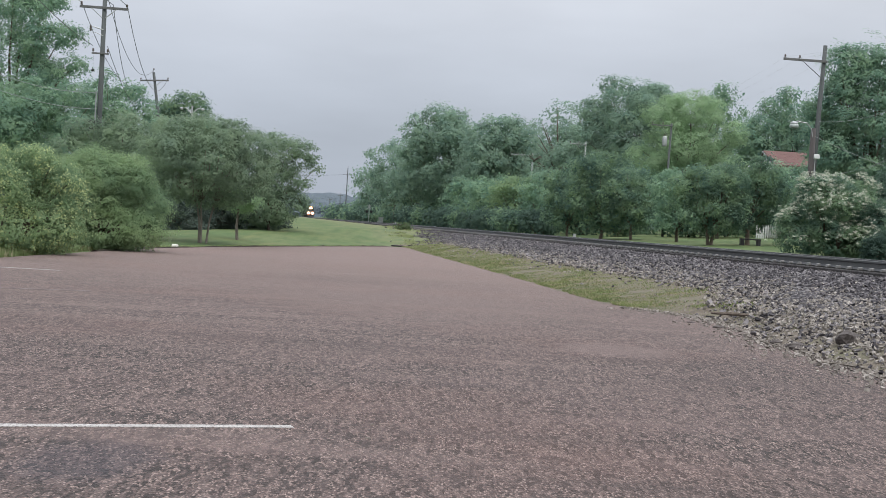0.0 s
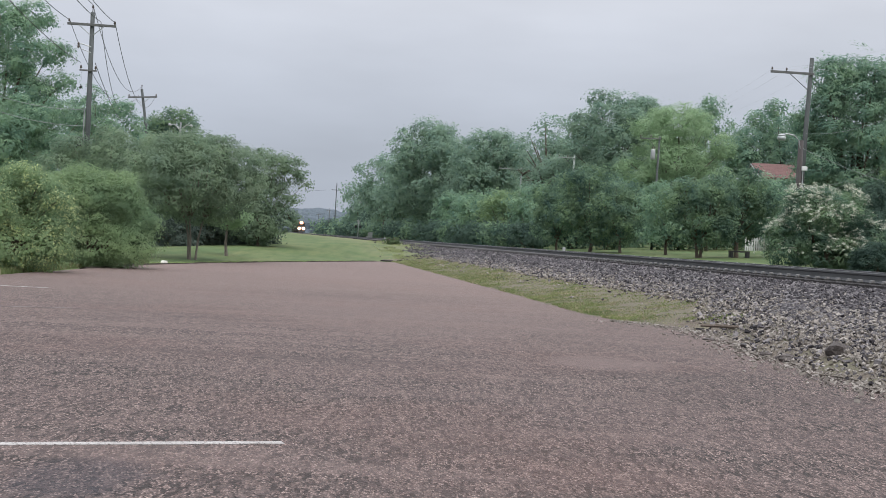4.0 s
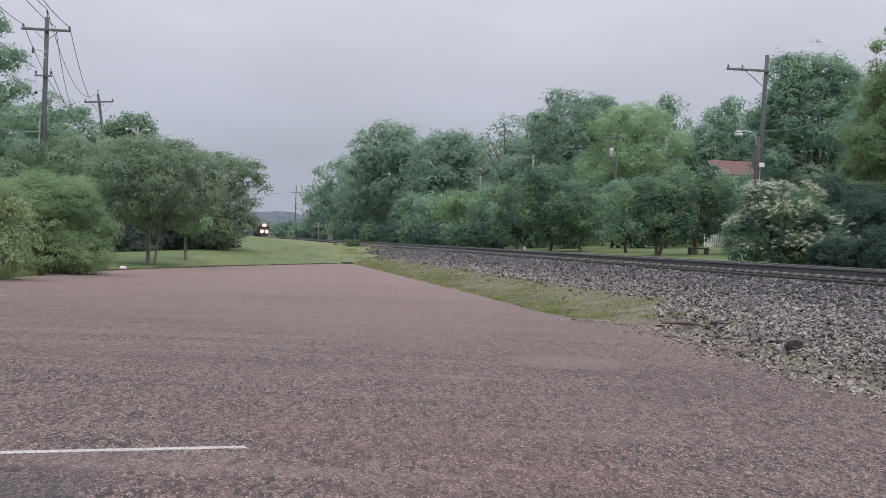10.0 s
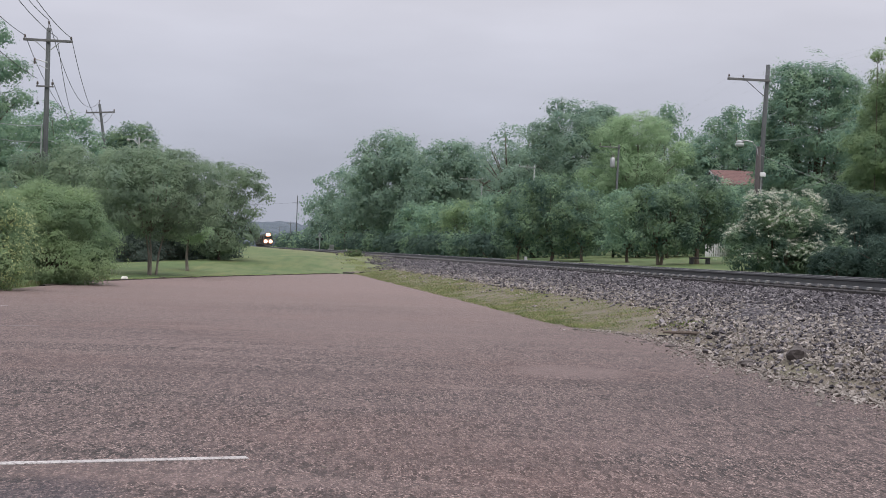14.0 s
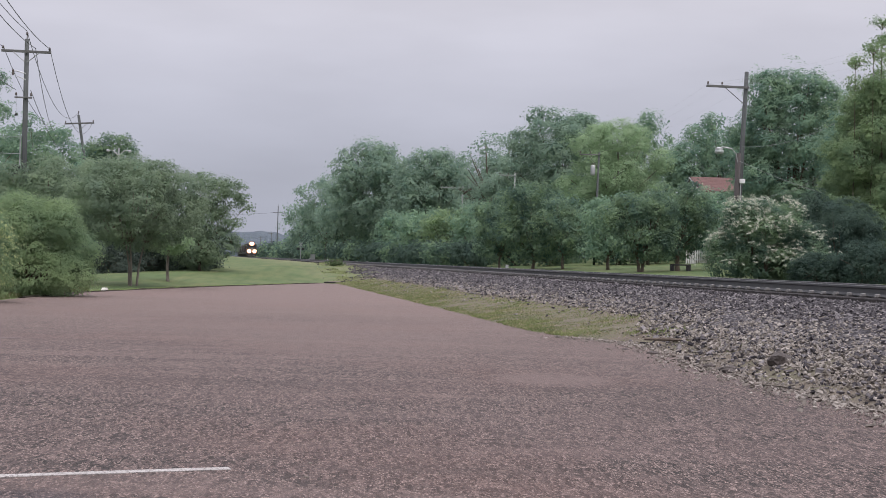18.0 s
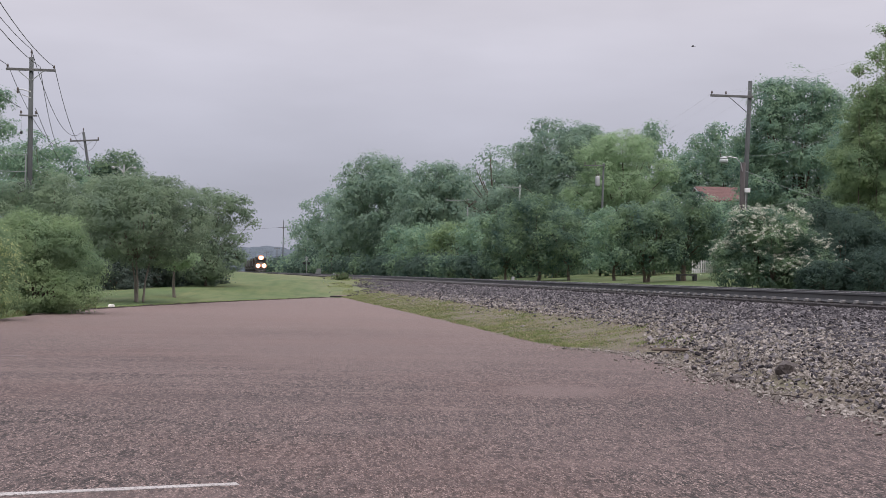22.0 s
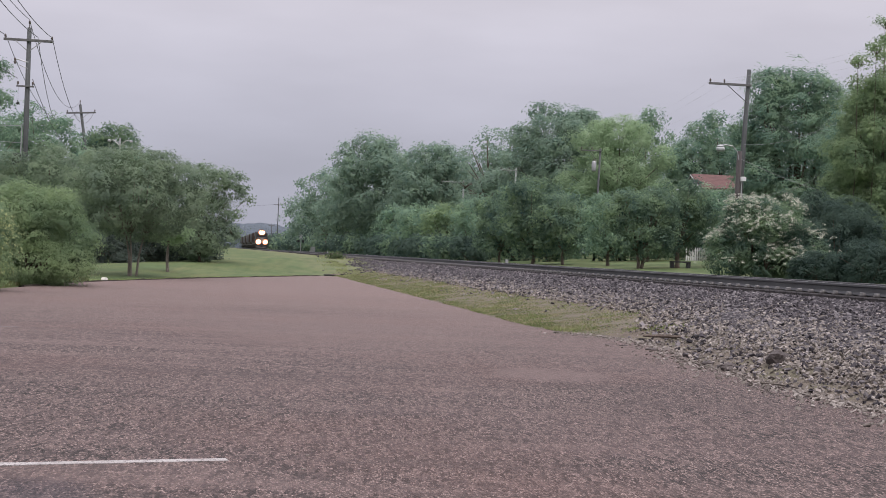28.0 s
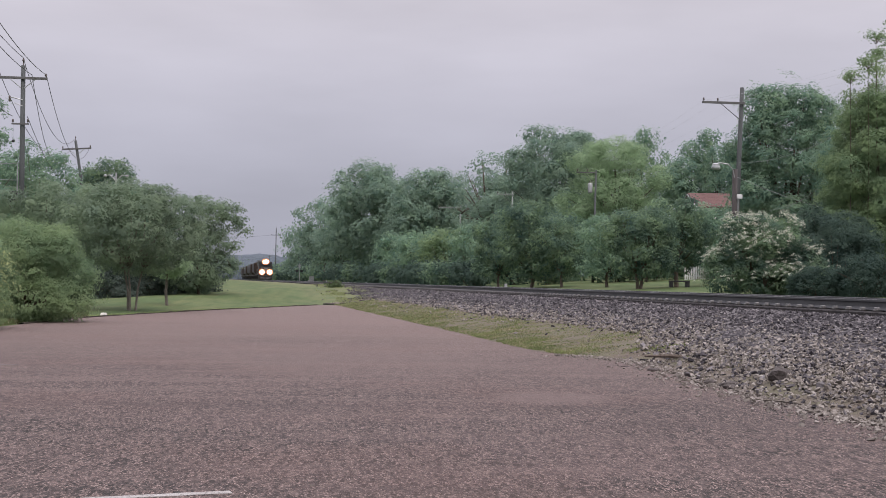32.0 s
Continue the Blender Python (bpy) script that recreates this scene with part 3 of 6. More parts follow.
BLOCK_FACES = np.array([(0, 1, 3, 2), (4, 6, 7, 5), (0, 4, 5, 1), (2, 3, 7, 6), (0, 2, 6, 4), (1, 5, 7, 3)])


def scatter_stones(name, s, d, z, size, mat, rng, label, tumble=0.3):
    n = len(s)
    shapes = np.array(stone_shapes(rng, 40))
    v = shapes[rng.integers(0, 40, n)] * size[:, None, None] * rng.uniform(0.7, 1.25, (n, 1, 3))
    # turned any way about the upright, tipped less
    q = np.stack([np.ones(n), tumble * rng.normal(size=n), tumble * rng.normal(size=n), 0 * z], 1)
    a = rng.uniform(0, np.pi, n)
    ca, sa = np.cos(a), np.sin(a)
    q = np.stack([q[:, 0] * ca, q[:, 1] * ca + q[:, 2] * sa, q[:, 2] * ca - q[:, 1] * sa, q[:, 0] * sa], 1)
    q /= np.linalg.norm(q, axis=1)[:, None]
    w, x, y, zz = q.T
    R = np.stack([1 - 2 * (y * y + zz * zz), 2 * (x * y - zz * w), 2 * (x * zz + y * w), 2 * (x * y + zz * w), 1 - 2 * (x * x + zz * zz), 2 * (y * zz - x * w),
                  2 * (x * zz - y * w), 2 * (y * zz + x * w), 1 - 2 * (x * x + y * y)], -1).reshape(n, 3, 3)
    v = np.einsum("nij,nkj->nki", R, v)
    v[:, :, 0] += (RAIL_FOOT.x + s * ALONG.x + d * ACROSS.x)[:, None]
    v[:, :, 1] += (s * ALONG.y + d * ACROSS.y)[:, None]
    v[:, :, 2] += z[:, None]
    me = bpy.data.meshes.new(name)
    me.vertices.add(n * 8)
    me.vertices.foreach_set("co", v.astype(np.float32).ravel())
    loops = (BLOCK_FACES[None] + (np.arange(n) * 8)[:, None, None]).reshape(-1)
    me.loops.add(len(loops))
    me.loops.foreach_set("vertex_index", loops.astype(np.int32))
    me.polygons.add(n * 6)
    me.polygons.foreach_set("loop_start", np.arange(0, n * 24, 4, dtype=np.int32))
    me.polygons.foreach_set("use_smooth", np.zeros(n * 6, dtype=bool))
    me.update(calc_edges=True)
    me.materials.append(mat)
    return tagged(new(name, me), label, "ballast", kind="stuff")


def stone_material(name, c1, c2, c3):
    m, nt, b = material(name, 0.85, 0, 0.3)
    geo = nt.nodes.new("ShaderNodeNewGeometry")
    c = ramp_of(nt, geo.outputs["Random Per Island"], [(0.0, c1), (0.5, c2), (1.0, c3)])
    f = noise_tex(nt, 25, 4)
    c = blend(nt, range_of(nt, f, 0.35, 0.7, 0, 0.45), c, tuple(0.5 * x for x in c1))
    nt.links.new(c, b.inputs["Base Color"])
    return m


BALLAST = stone_material("crushed_stone", (0.03, 0.028, 0.032), (0.08, 0.074, 0.081), (0.225, 0.211, 0.214))
DUSTY = stone_material("dusty_stone", (0.145, 0.129, 0.114), (0.23, 0.207, 0.183), (0.35, 0.322, 0.292))


def build_stones():
    rng = np.random.default_rng(7)
    n = 52000
    u = rng.random(n)
    s = 12 + 58 * u ** 1.75
    reach = bank_toe(s) + 0.35 - 1.1 * smooth_step(20.8, 24.5, s) * (rng.random(n) < 0.98)
    d = 0.72 + (reach - 0.72) * rng.random(n)
    d += 0.12 * rng.normal(size=n) * (d > reach - 0.6)
    z = ground_height(s, d) + 0.035 + 0.03 * rng.random(n)
    low = d > 2.05 + 0.55 * rng.normal(size=n) + 0.012 * (s - 18)
    keep = ~low | (rng.random(n) < 0.18)
    s2, d2, z2 = s[~keep], d[~keep], z[~keep]
    s, d, z = s[keep], d[keep], z[keep]
    scatter_stones("dusty_stones", s2, d2, z2, (0.011 + 0.017 * rng.random(len(s2)) ** 1.8) * (0.85 + 0.012 * (s2 - 12)), DUSTY, rng, "paler dusty stones low on the railway bank")
    n = len(s)
    scatter_stones("ballast_stones", s, d, z, (0.019 + 0.021 * rng.random(n) ** 1.8) * (0.85 + 0.012 * (s - 12)), BALLAST, rng, "loose grey crushed stones of the railway bank")
    n = 7000
    s, d = 13 + 55 * rng.random(n) ** 1.5, 0.57 + 0.35 * rng.random(n)
    scatter_stones("shoulder_stones", s, d, ground_height(s, d) + 0.03 + 0.02 * rng.random(n), 0.02 + 0.02 * rng.random(n), BALLAST, rng, "grey crushed stones packed against the ties")
    n = 4500
    s = 66 + 44 * rng.random(n)
    d = 0.75 + (bank_toe(s) + 0.1 - 0.75) * rng.random(n) + 0.7 * np.abs(rng.normal(size=n)) * (rng.random(n) < 0.1)
    scatter_stones("far_stones", s, d, ground_height(s, d) + 0.06, 0.022 + 0.02 * rng.random(n), BALLAST, rng, "grey crushed stones further up the bank")
    n = 11000
    s = 11 + 12 * rng.random(n) ** 1.2
    d = lot_edge(s) - 0.7 + 0.75 * rng.random(n) ** 0.8 + 0.3 * np.abs(rng.normal(size=n)) * (rng.random(n) < 0.4)
    z = np.maximum(ground_height(s, d), 0.012) + 0.008
    scatter_stones("spilled_gravel", s, d, z, 0.007 + 0.02 * rng.random(n) ** 2.2, DUSTY, rng, "dusty spilled gravel at the edge of the asphalt")


RAIL_PROFILE = [(-0.076, 0), (0.076, 0), (0.076, 0.012), (0.02, 0.03), (0.009, 0.05), (0.009, 0.125), (0.036, 0.14), (0.037, 0.168), (0.03, 0.178), (-0.03, 0.178), (-0.037, 0.168), (-0.036, 0.14), (-0.009, 0.125), (-0.009, 0.05), (-0.02, 0.03), (-0.076, 0.012)]
RAIL_Z = 0.802


def build_track():
    track = thing("railway_track", 0, 0, 0, "single straight railway track on dark wooden ties", "railway track", kind="structure")
    for d0 in (0.0, -1.51):
        bm = bmesh.new()
        ends = []
        for s in (-60, 900):
            ends.append([bm.verts.new(rail_point(s, d0 + a, RAIL_Z + h)) for a, h in RAIL_PROFILE])
        k = len(RAIL_PROFILE)
        for j in range(k):
            f = bm.faces.new((ends[0][j], ends[0][(j + 1) % k], ends[1][(j + 1) % k], ends[1][j]))
            f.material_index = 1 if j in (8,) else 0
        bmesh.ops.recalc_face_normals(bm, faces=bm.faces)
        ob = part("rail", bm, STEEL, track, "dark rusty steel rail with a polished head")
        ob.data.materials.append(RAIL_TOP)
    # ties, with a plate and clips under each rail
    bm = bmesh.new()
    box(bm, -0.115, 0.115, -1.3, 1.3, -0.18, 0.0, 0.012)
    tie_me = bpy.data.meshes.new("tie")
    bm.to_mesh(tie_me); bm.free(); tie_me.materials.append(TIE)
    bm = bmesh.new()
    for side in (0.755, -0.755):
        box(bm, -0.09, 0.09, side - 0.18, side + 0.18, 0.0, 0.014)
        for a in (-0.115, 0.115):
            box(bm, -0.05, 0.05, side + a - 0.03, side + a + 0.03, 0.014, 0.065, 0.008)
            box(bm, -0.02, 0.02, side + a * 1.35 - 0.015, side + a * 1.35 + 0.015, 0.014, 0.035)
    for f in bm.faces:
        f.material_index = 1 if f.calc_center_median().z > 0.0145 else 0
    plate_me = bpy.data.meshes.new("tie_plate")
    bm.to_mesh(plate_me); bm.free()
    plate_me.materials.append(PLATE); plate_me.materials.append(CLIP)
    rnd = random.Random(4)
    for i in range(280):
        s = 14 + i * 0.495
        m = Matrix.Translation(rail_point(s, -0.755, RAIL_Z - 0.014)) @ pose(0, 0, 0, 0, 0, HEADING + rnd.uniform(-0.6, 0.6)) @ pose(0, 0, 0, 0, 0, 90)
        for nm, me in (("tie", tie_me), ("tie_plate", plate_me)):
            ob = new(nm, me)
            ob.parent, ob.matrix_basis = track, m
    bm = bmesh.new()
    for i in range(900):
        s = 14 + (280 + i) * 0.495
        m = Matrix.Translation(rail_point(s, -0.755, RAIL_Z - 0.014)) @ pose(0, 0, 0, 0, 0, HEADING + 90)
        vs = [bm.verts.new(m @ Vector((x, y, z))) for x in (-0.11, 0.11) for y in (-1.3, 1.3) for z in (-0.1, 0)]
        bm.faces.new((vs[1], vs[3], vs[7], vs[5])); bm.faces.new((vs[3], vs[2], vs[6], vs[7])); bm.faces.new((vs[0], vs[1], vs[5], vs[4])); bm.faces.new((vs[0], vs[2], vs[3], vs[1]))
    tagged(part("far_ties", bm, TIE, track, "wooden ties further up the line"), kind="stuff")


build_bank()
build_track()
build_stones()


# ---------------------------------------------------------------- plants
def leaf_corners(p, n, size, rng, slim=0.55, sides=4):
    """Corners of a small pointed leaf at each place p that faces n."""
    r = rng.normal(size=p.shape)
    a = np.cross(n, r)
    a /= np.linalg.norm(a, axis=1)[:, None] + 1e-9
    b = np.cross(n, a)
    s = size[:, None]
    if sides == 3:
        return np.stack([p - a * s * 0.55 - b * s * slim * 0.5, p - a * s * 0.55 + b * s * slim * 0.5 + n * s * 0.1, p + a * s * 0.55 - n * s * 0.1], 1).reshape(-1, 3)
    return np.stack([p - a * s * 0.55, p + b * s * slim * 0.5 + n * s * 0.1, p + a * s * 0.55 - n * s * 0.12, p - b * s * slim * 0.5 + n * s * 0.1], 1).reshape(-1, 3)


def exposed(blobs, per_area, rng, inside=0.72):
    """Places spread over the outsides of several lobes, and the way each one faces; those buried in another lobe are left out."""
    blobs = np.array(blobs, float)
    a, b, c = blobs[:, 3], blobs[:, 4], blobs[:, 5]
    area = 4 * np.pi * (((a * b) ** 1.6 + (a * c) ** 1.6 + (b * c) ** 1.6) / 3) ** (1 / 1.6)
    n = max(40, int(area.sum() * per_area))
    which = rng.choice(len(blobs), n, p=area / area.sum())
    way = rng.normal(size=(n, 3))
    way[:, 2] += 0.15
    way /= np.linalg.norm(way, axis=1)[:, None]
    depth = rng.uniform(0.8, 1.04, n)
    stray = rng.random(n) < 0.13
    depth[stray] = rng.uniform(1.04, 1.4, stray.sum())
    B = blobs[which]
    p = B[:, :3] + way * B[:, 3:6] * depth[:, None]
    keep = np.ones(n, bool)
    for i, q in enumerate(blobs):
        near = (((p - q[:3]) / q[3:6]) ** 2).sum(1) < inside ** 2
        keep &= ~near | (which == i)
    return p[keep], way[keep]


def crown_leaves(blobs, rng, leaf, cover=2.7, slim=0.6, sides=4):
    """Sprays of small leaves over the outsides of several lobes."""
    per = 17
    c, way = exposed(blobs, cover * 0.385 / (0.55 * slim * leaf * leaf * per), rng)
    rc = leaf * rng.uniform(2.0, 5.6, len(c))
    k = np.repeat(np.arange(len(c)), per)
    out = rng.normal(size=(len(k), 3)) + 0.5 * way[k]
    out[:, 2] += 0.35
    out /= np.linalg.norm(out, axis=1)[:, None]
    p = c[k] + out * np.array([1.0, 1.0, 0.7]) * (rc[k] * rng.random(len(k)) ** 0.45)[:, None]
    nrm = 0.12 * out + 0.8 * way[k] + np.array([0, 0, 0.4]) + 0.13 * rng.normal(size=p.shape)
    nrm /= np.linalg.norm(nrm, axis=1)[:, None]
    return leaf_corners(p, nrm, leaf * rng.uniform(0.65, 1.3, len(k)), rng, slim, sides)


def leaf_size(y):
    return max(0.055, 0.0013 * y) if y < 72 else 0.0015 * y


def lobes(rng, R, z0, z1, count, flat=1.0):
    """Lobes of many sizes that fill a crown of radius R between two heights, with an uneven outside."""
    zc, hz = (z0 + z1) / 2, (z1 - z0) / 2
    out = [(0, 0, zc - 0.1 * hz, R * 0.55, R * 0.55 * flat, hz * 0.62)]
    many = int(count * 2.8)
    for i in range(many):
        a = 2 * math.pi * (i * 0.618 + 0.2 * rng.random())
        t = (i + 0.5) / many * 2 - 1
        ring = math.sqrt(max(0.06, 1 - abs(t) ** 2.4 * 0.92))
        r = R * rng.uniform(0.13, 0.33)
        rz = min(r * rng.uniform(0.5, 0.85), hz * 0.6)
        rad = (R - r * 0.8) * ring * rng.uniform(0.62, 1.08)
        out.append((rad * math.cos(a), rad * math.sin(a) * flat, zc + t * (hz - rz) * rng.uniform(0.88, 1.06), r, r * flat, rz))
    return out


def stems(bm, rng, blobs, trunk_h, r, forks=1, spread=0.0, lean=(0, 0)):
    """A tapered trunk, or several, with limbs to the lobes."""
    tops = []
    for i in range(forks):
        a = 2 * math.pi * i / forks + 0.4
        x0, y0 = spread * math.cos(a), spread * math.sin(a)
        x1, y1 = x0 * 2.6 + lean[0], y0 * 2.6 + lean[1]
        pts = [(x0 * 1.05, y0, -0.12), (x0, y0, 0.06), (x0 * 1.3 + 0.3 * r * rng.normal(), y0 * 1.3, trunk_h * 0.45), (x1, y1, trunk_h)]
        rr = r / math.sqrt(forks)
        tube(bm, pts, [rr * 1.5, rr * 1.12, rr * 0.92, rr * 0.72], 8)
        tops.append(Vector(pts[-1]))
    for b in blobs[::2]:
        c = Vector(b[:3])
        t = min(tops, key=lambda q: (q - c).length)
        mid = t.lerp(c, 0.5) + Vector((rng.normal() * 0.1, rng.normal() * 0.1, 0.08 * (c - t).length)) * b[3]
        tube(bm, [t - Vector((0, 0, 0.1 * trunk_h)), mid, c + Vector((0, 0, b[5] * 0.3))], [r * 0.5, r * 0.3, r * 0.08], 6)


def tree(x, y, top, R, bottom, leaf, seed, label, name="tree", category="tree", group="", count=9, trunk=0.13, forks=1, spread=0.0, flat=0.85, bark=None,
         cover=2.7, slim=0.6, extra=(), twigs=0, fine=1.0):
    rng = np.random.default_rng(seed)
    z = ground_at(x, y) - 0.02
    ob = thing(name, x, y, z, label, category, group)
    H, zb = top - z, bottom - z
    bl = lobes(rng, R, zb, H, count, flat) + [tuple(e) for e in extra]
    bm = bmesh.new()
    stems(bm, rng, bl, max(0.35, zb + 0.12 * (H - zb)), trunk, forks, spread)
    for i in range(twigs):
        b = bl[1 + i % count]
        d = Vector((rng.normal(), rng.normal(), 0.9)).normalized()
        tip = Vector(b[:3]) + Vector((d.x * b[3], d.y * b[4], d.z * b[5])) * 1.35
        tube(bm, [Vector(b[:3]), Vector(b[:3]).lerp(tip, 0.5) + Vector((0, 0, 0.1)), tip], [0.075, 0.045, 0.015], 4)
    part("trunk", bm, bark or BARK, ob, smooth=True)
    sides = 3 if y > 45 else 4
    quads_object("crown", crown_leaves(bl, rng, leaf_size(y) * fine, cover, slim if sides == 4 else 0.95, sides), leaf, ob, sides)
    return ob


def bush(x, y, top, R, leaf, seed, label, count=14, flat=0.8, extra=(), name="bush", category="bush", group="", low=0.0, cover=2.7, slim=0.6, flowers=0, fine=1.0):
    rng = np.random.default_rng(seed)
    z = ground_at(x, y) - 0.02
    ob = thing(name, x, y, z, label, category, group)
    bl = lobes(rng, R, low, top - z, count, flat) + [tuple(e) for e in extra]
    bm = bmesh.new()
    stems(bm, rng, bl[1:], 0.4, 0.07, 4, 0.12)
    part("stem", bm, BARK, ob)
    sides = 3 if y > 45 else 4
    quads_object("leaves", crown_leaves(bl, rng, leaf_size(y) * fine, cover, slim if sides == 4 else 0.95, sides=sides), leaf, ob, sides)
    if flowers:
        blossom(ob, bl, flowers, rng)
    return ob


def blossom(ob, blobs, per_area, rng):
    """Flat heads of small white flowers over the upper outside of a bush, in uneven drifts."""
    c, way = exposed(blobs, per_area, rng, 0.95)
    drift = np.array([noise.noise((1.0 * q[0], 1.0 * q[1], 1.4 * q[2])) for q in c])
    keep = (way[:, 2] > -0.25) & (drift + 0.25 * way[:, 2] + 0.1 * rng.normal(size=len(c)) > 0.02)
    c, way = c[keep], way[keep]
    k = np.repeat(np.arange(len(c)), 16)
    r, b = 0.075 * np.sqrt(rng.random(len(k))), rng.uniform(0, 2 * np.pi, len(k))
    p = c[k] + 0.16 * way[k] + np.stack([r * np.cos(b), r * np.sin(b), 0.05 - 2.0 * r * r + 0.02 * rng.normal(size=len(k))], 1)
    nrm = np.stack([np.cos(b) * r * 3, np.sin(b) * r * 3, 0 * r + 1], 1) + 0.4 * way[k] + 0.3 * rng.normal(size=p.shape)
    nrm /= np.linalg.norm(nrm, axis=1)[:, None]
    tagged(quads_object("blossom", leaf_corners(p, nrm, rng.uniform(0.03, 0.05, len(k)), rng, 0.9), BLOSSOM, ob), "flat heads of white blossom", kind="stuff")


def west_plants():
    """Trees and bushes along the side of the car park away from the railway."""
    tree(-25.6, 80, 14.4, 4.0, 3.0, LEAF_MID, 11, "tall dull green tree behind the power pole", count=14, trunk=0.24)
    tree(-22.6, 75, 8.2, 3.6, 1.5, LEAF_MID, 12, "leafy green tree beside the power pole", count=10)
    tree(-22.2, 90, 9.9, 3.2, 2.0, LEAF_MID, 13, "loose-topped green tree behind the poles", count=10, cover=3.2, twigs=8)
    tree(-29.2, 150, 14.5, 4.0, 6.0, LEAF_DEEP, 14, "distant round-headed dark green tree", count=8, cover=3.8)
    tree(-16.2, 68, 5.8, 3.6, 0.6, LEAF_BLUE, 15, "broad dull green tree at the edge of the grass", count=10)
    tree(-13.2, 70, 6.0, 3.0, 0.8, LEAF_MID, 35, "leafy tree in the row behind the lawn", count=10)
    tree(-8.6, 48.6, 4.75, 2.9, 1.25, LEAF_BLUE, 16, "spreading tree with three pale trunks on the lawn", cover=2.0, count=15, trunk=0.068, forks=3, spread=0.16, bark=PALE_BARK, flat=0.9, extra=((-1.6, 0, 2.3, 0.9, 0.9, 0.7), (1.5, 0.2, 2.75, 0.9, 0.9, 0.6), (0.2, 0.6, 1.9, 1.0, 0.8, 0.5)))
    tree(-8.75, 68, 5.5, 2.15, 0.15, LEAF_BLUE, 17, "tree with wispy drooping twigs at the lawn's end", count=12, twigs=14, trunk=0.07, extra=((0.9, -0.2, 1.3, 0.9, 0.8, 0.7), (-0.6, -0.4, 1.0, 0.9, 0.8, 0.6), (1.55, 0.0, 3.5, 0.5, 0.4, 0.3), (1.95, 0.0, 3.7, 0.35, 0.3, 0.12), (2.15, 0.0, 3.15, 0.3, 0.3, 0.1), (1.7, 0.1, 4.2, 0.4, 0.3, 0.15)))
    tree(-8.3, 54.8, 2.4, 1.15, 1.2, LEAF_LIGHT, 18, "small yellow-green tree with one thin trunk", count=7, trunk=0.06, bark=PALE_BARK)
    bush(-13.9, 67, 3.1, 2.2, LEAF_HEDGE_SHADE, 19, "dark shaded bush behind the lawn", group="dark hedge", low=-0.7)
    bush(-12.6, 65.5, 2.2, 1.6, LEAF_HEDGE_SHADE, 24, "dark shaded bush behind the lawn", group="dark hedge", low=-0.6)
    bush(-9.3, 72.6, 2.4, 1.4, LEAF_HEDGE_SHADE, 25, "dark shaded bush behind the lawn", group="dark hedge", low=-0.6)
    bush(-10.4, 72, 3.2, 1.9, LEAF_HEDGE_SHADE, 20, "dark shaded bush behind the lawn", group="dark hedge", low=-0.7)
    bush(-11.7, 69.5, 2.8, 1.7, LEAF_HEDGE_SHADE, 21, "dark shaded bush behind the lawn", group="dark hedge", low=-0.7)
    bush(-10.0, 31, 2.55, 1.75, LEAF_TIPPED, 22, "big leafy bush with pale yellow-green tips", count=18, low=0.05, extra=((0.95, -0.1, 0.6, 0.85, 0.8, 0.6), (-0.95, 0.1, 0.6, 0.9, 0.8, 0.6), (0.1, -0.75, 0.55, 1.0, 0.7, 0.55), (1.2, 0.4, 1.2, 0.6, 0.6, 0.5)))
    bush(-9.25, 36.5, 2.7, 1.8, LEAF_BUSH, 23, "big green bush at the edge of the asphalt", count=18, low=0.05, extra=((0.95, -0.1, 0.6, 0.85, 0.8, 0.6), (-0.95, 0.1, 0.6, 0.9, 0.8, 0.6), (0.1, -0.75, 0.55, 1.0, 0.7, 0.55), (1.2, 0.4, 1.2, 0.6, 0.6, 0.5)))


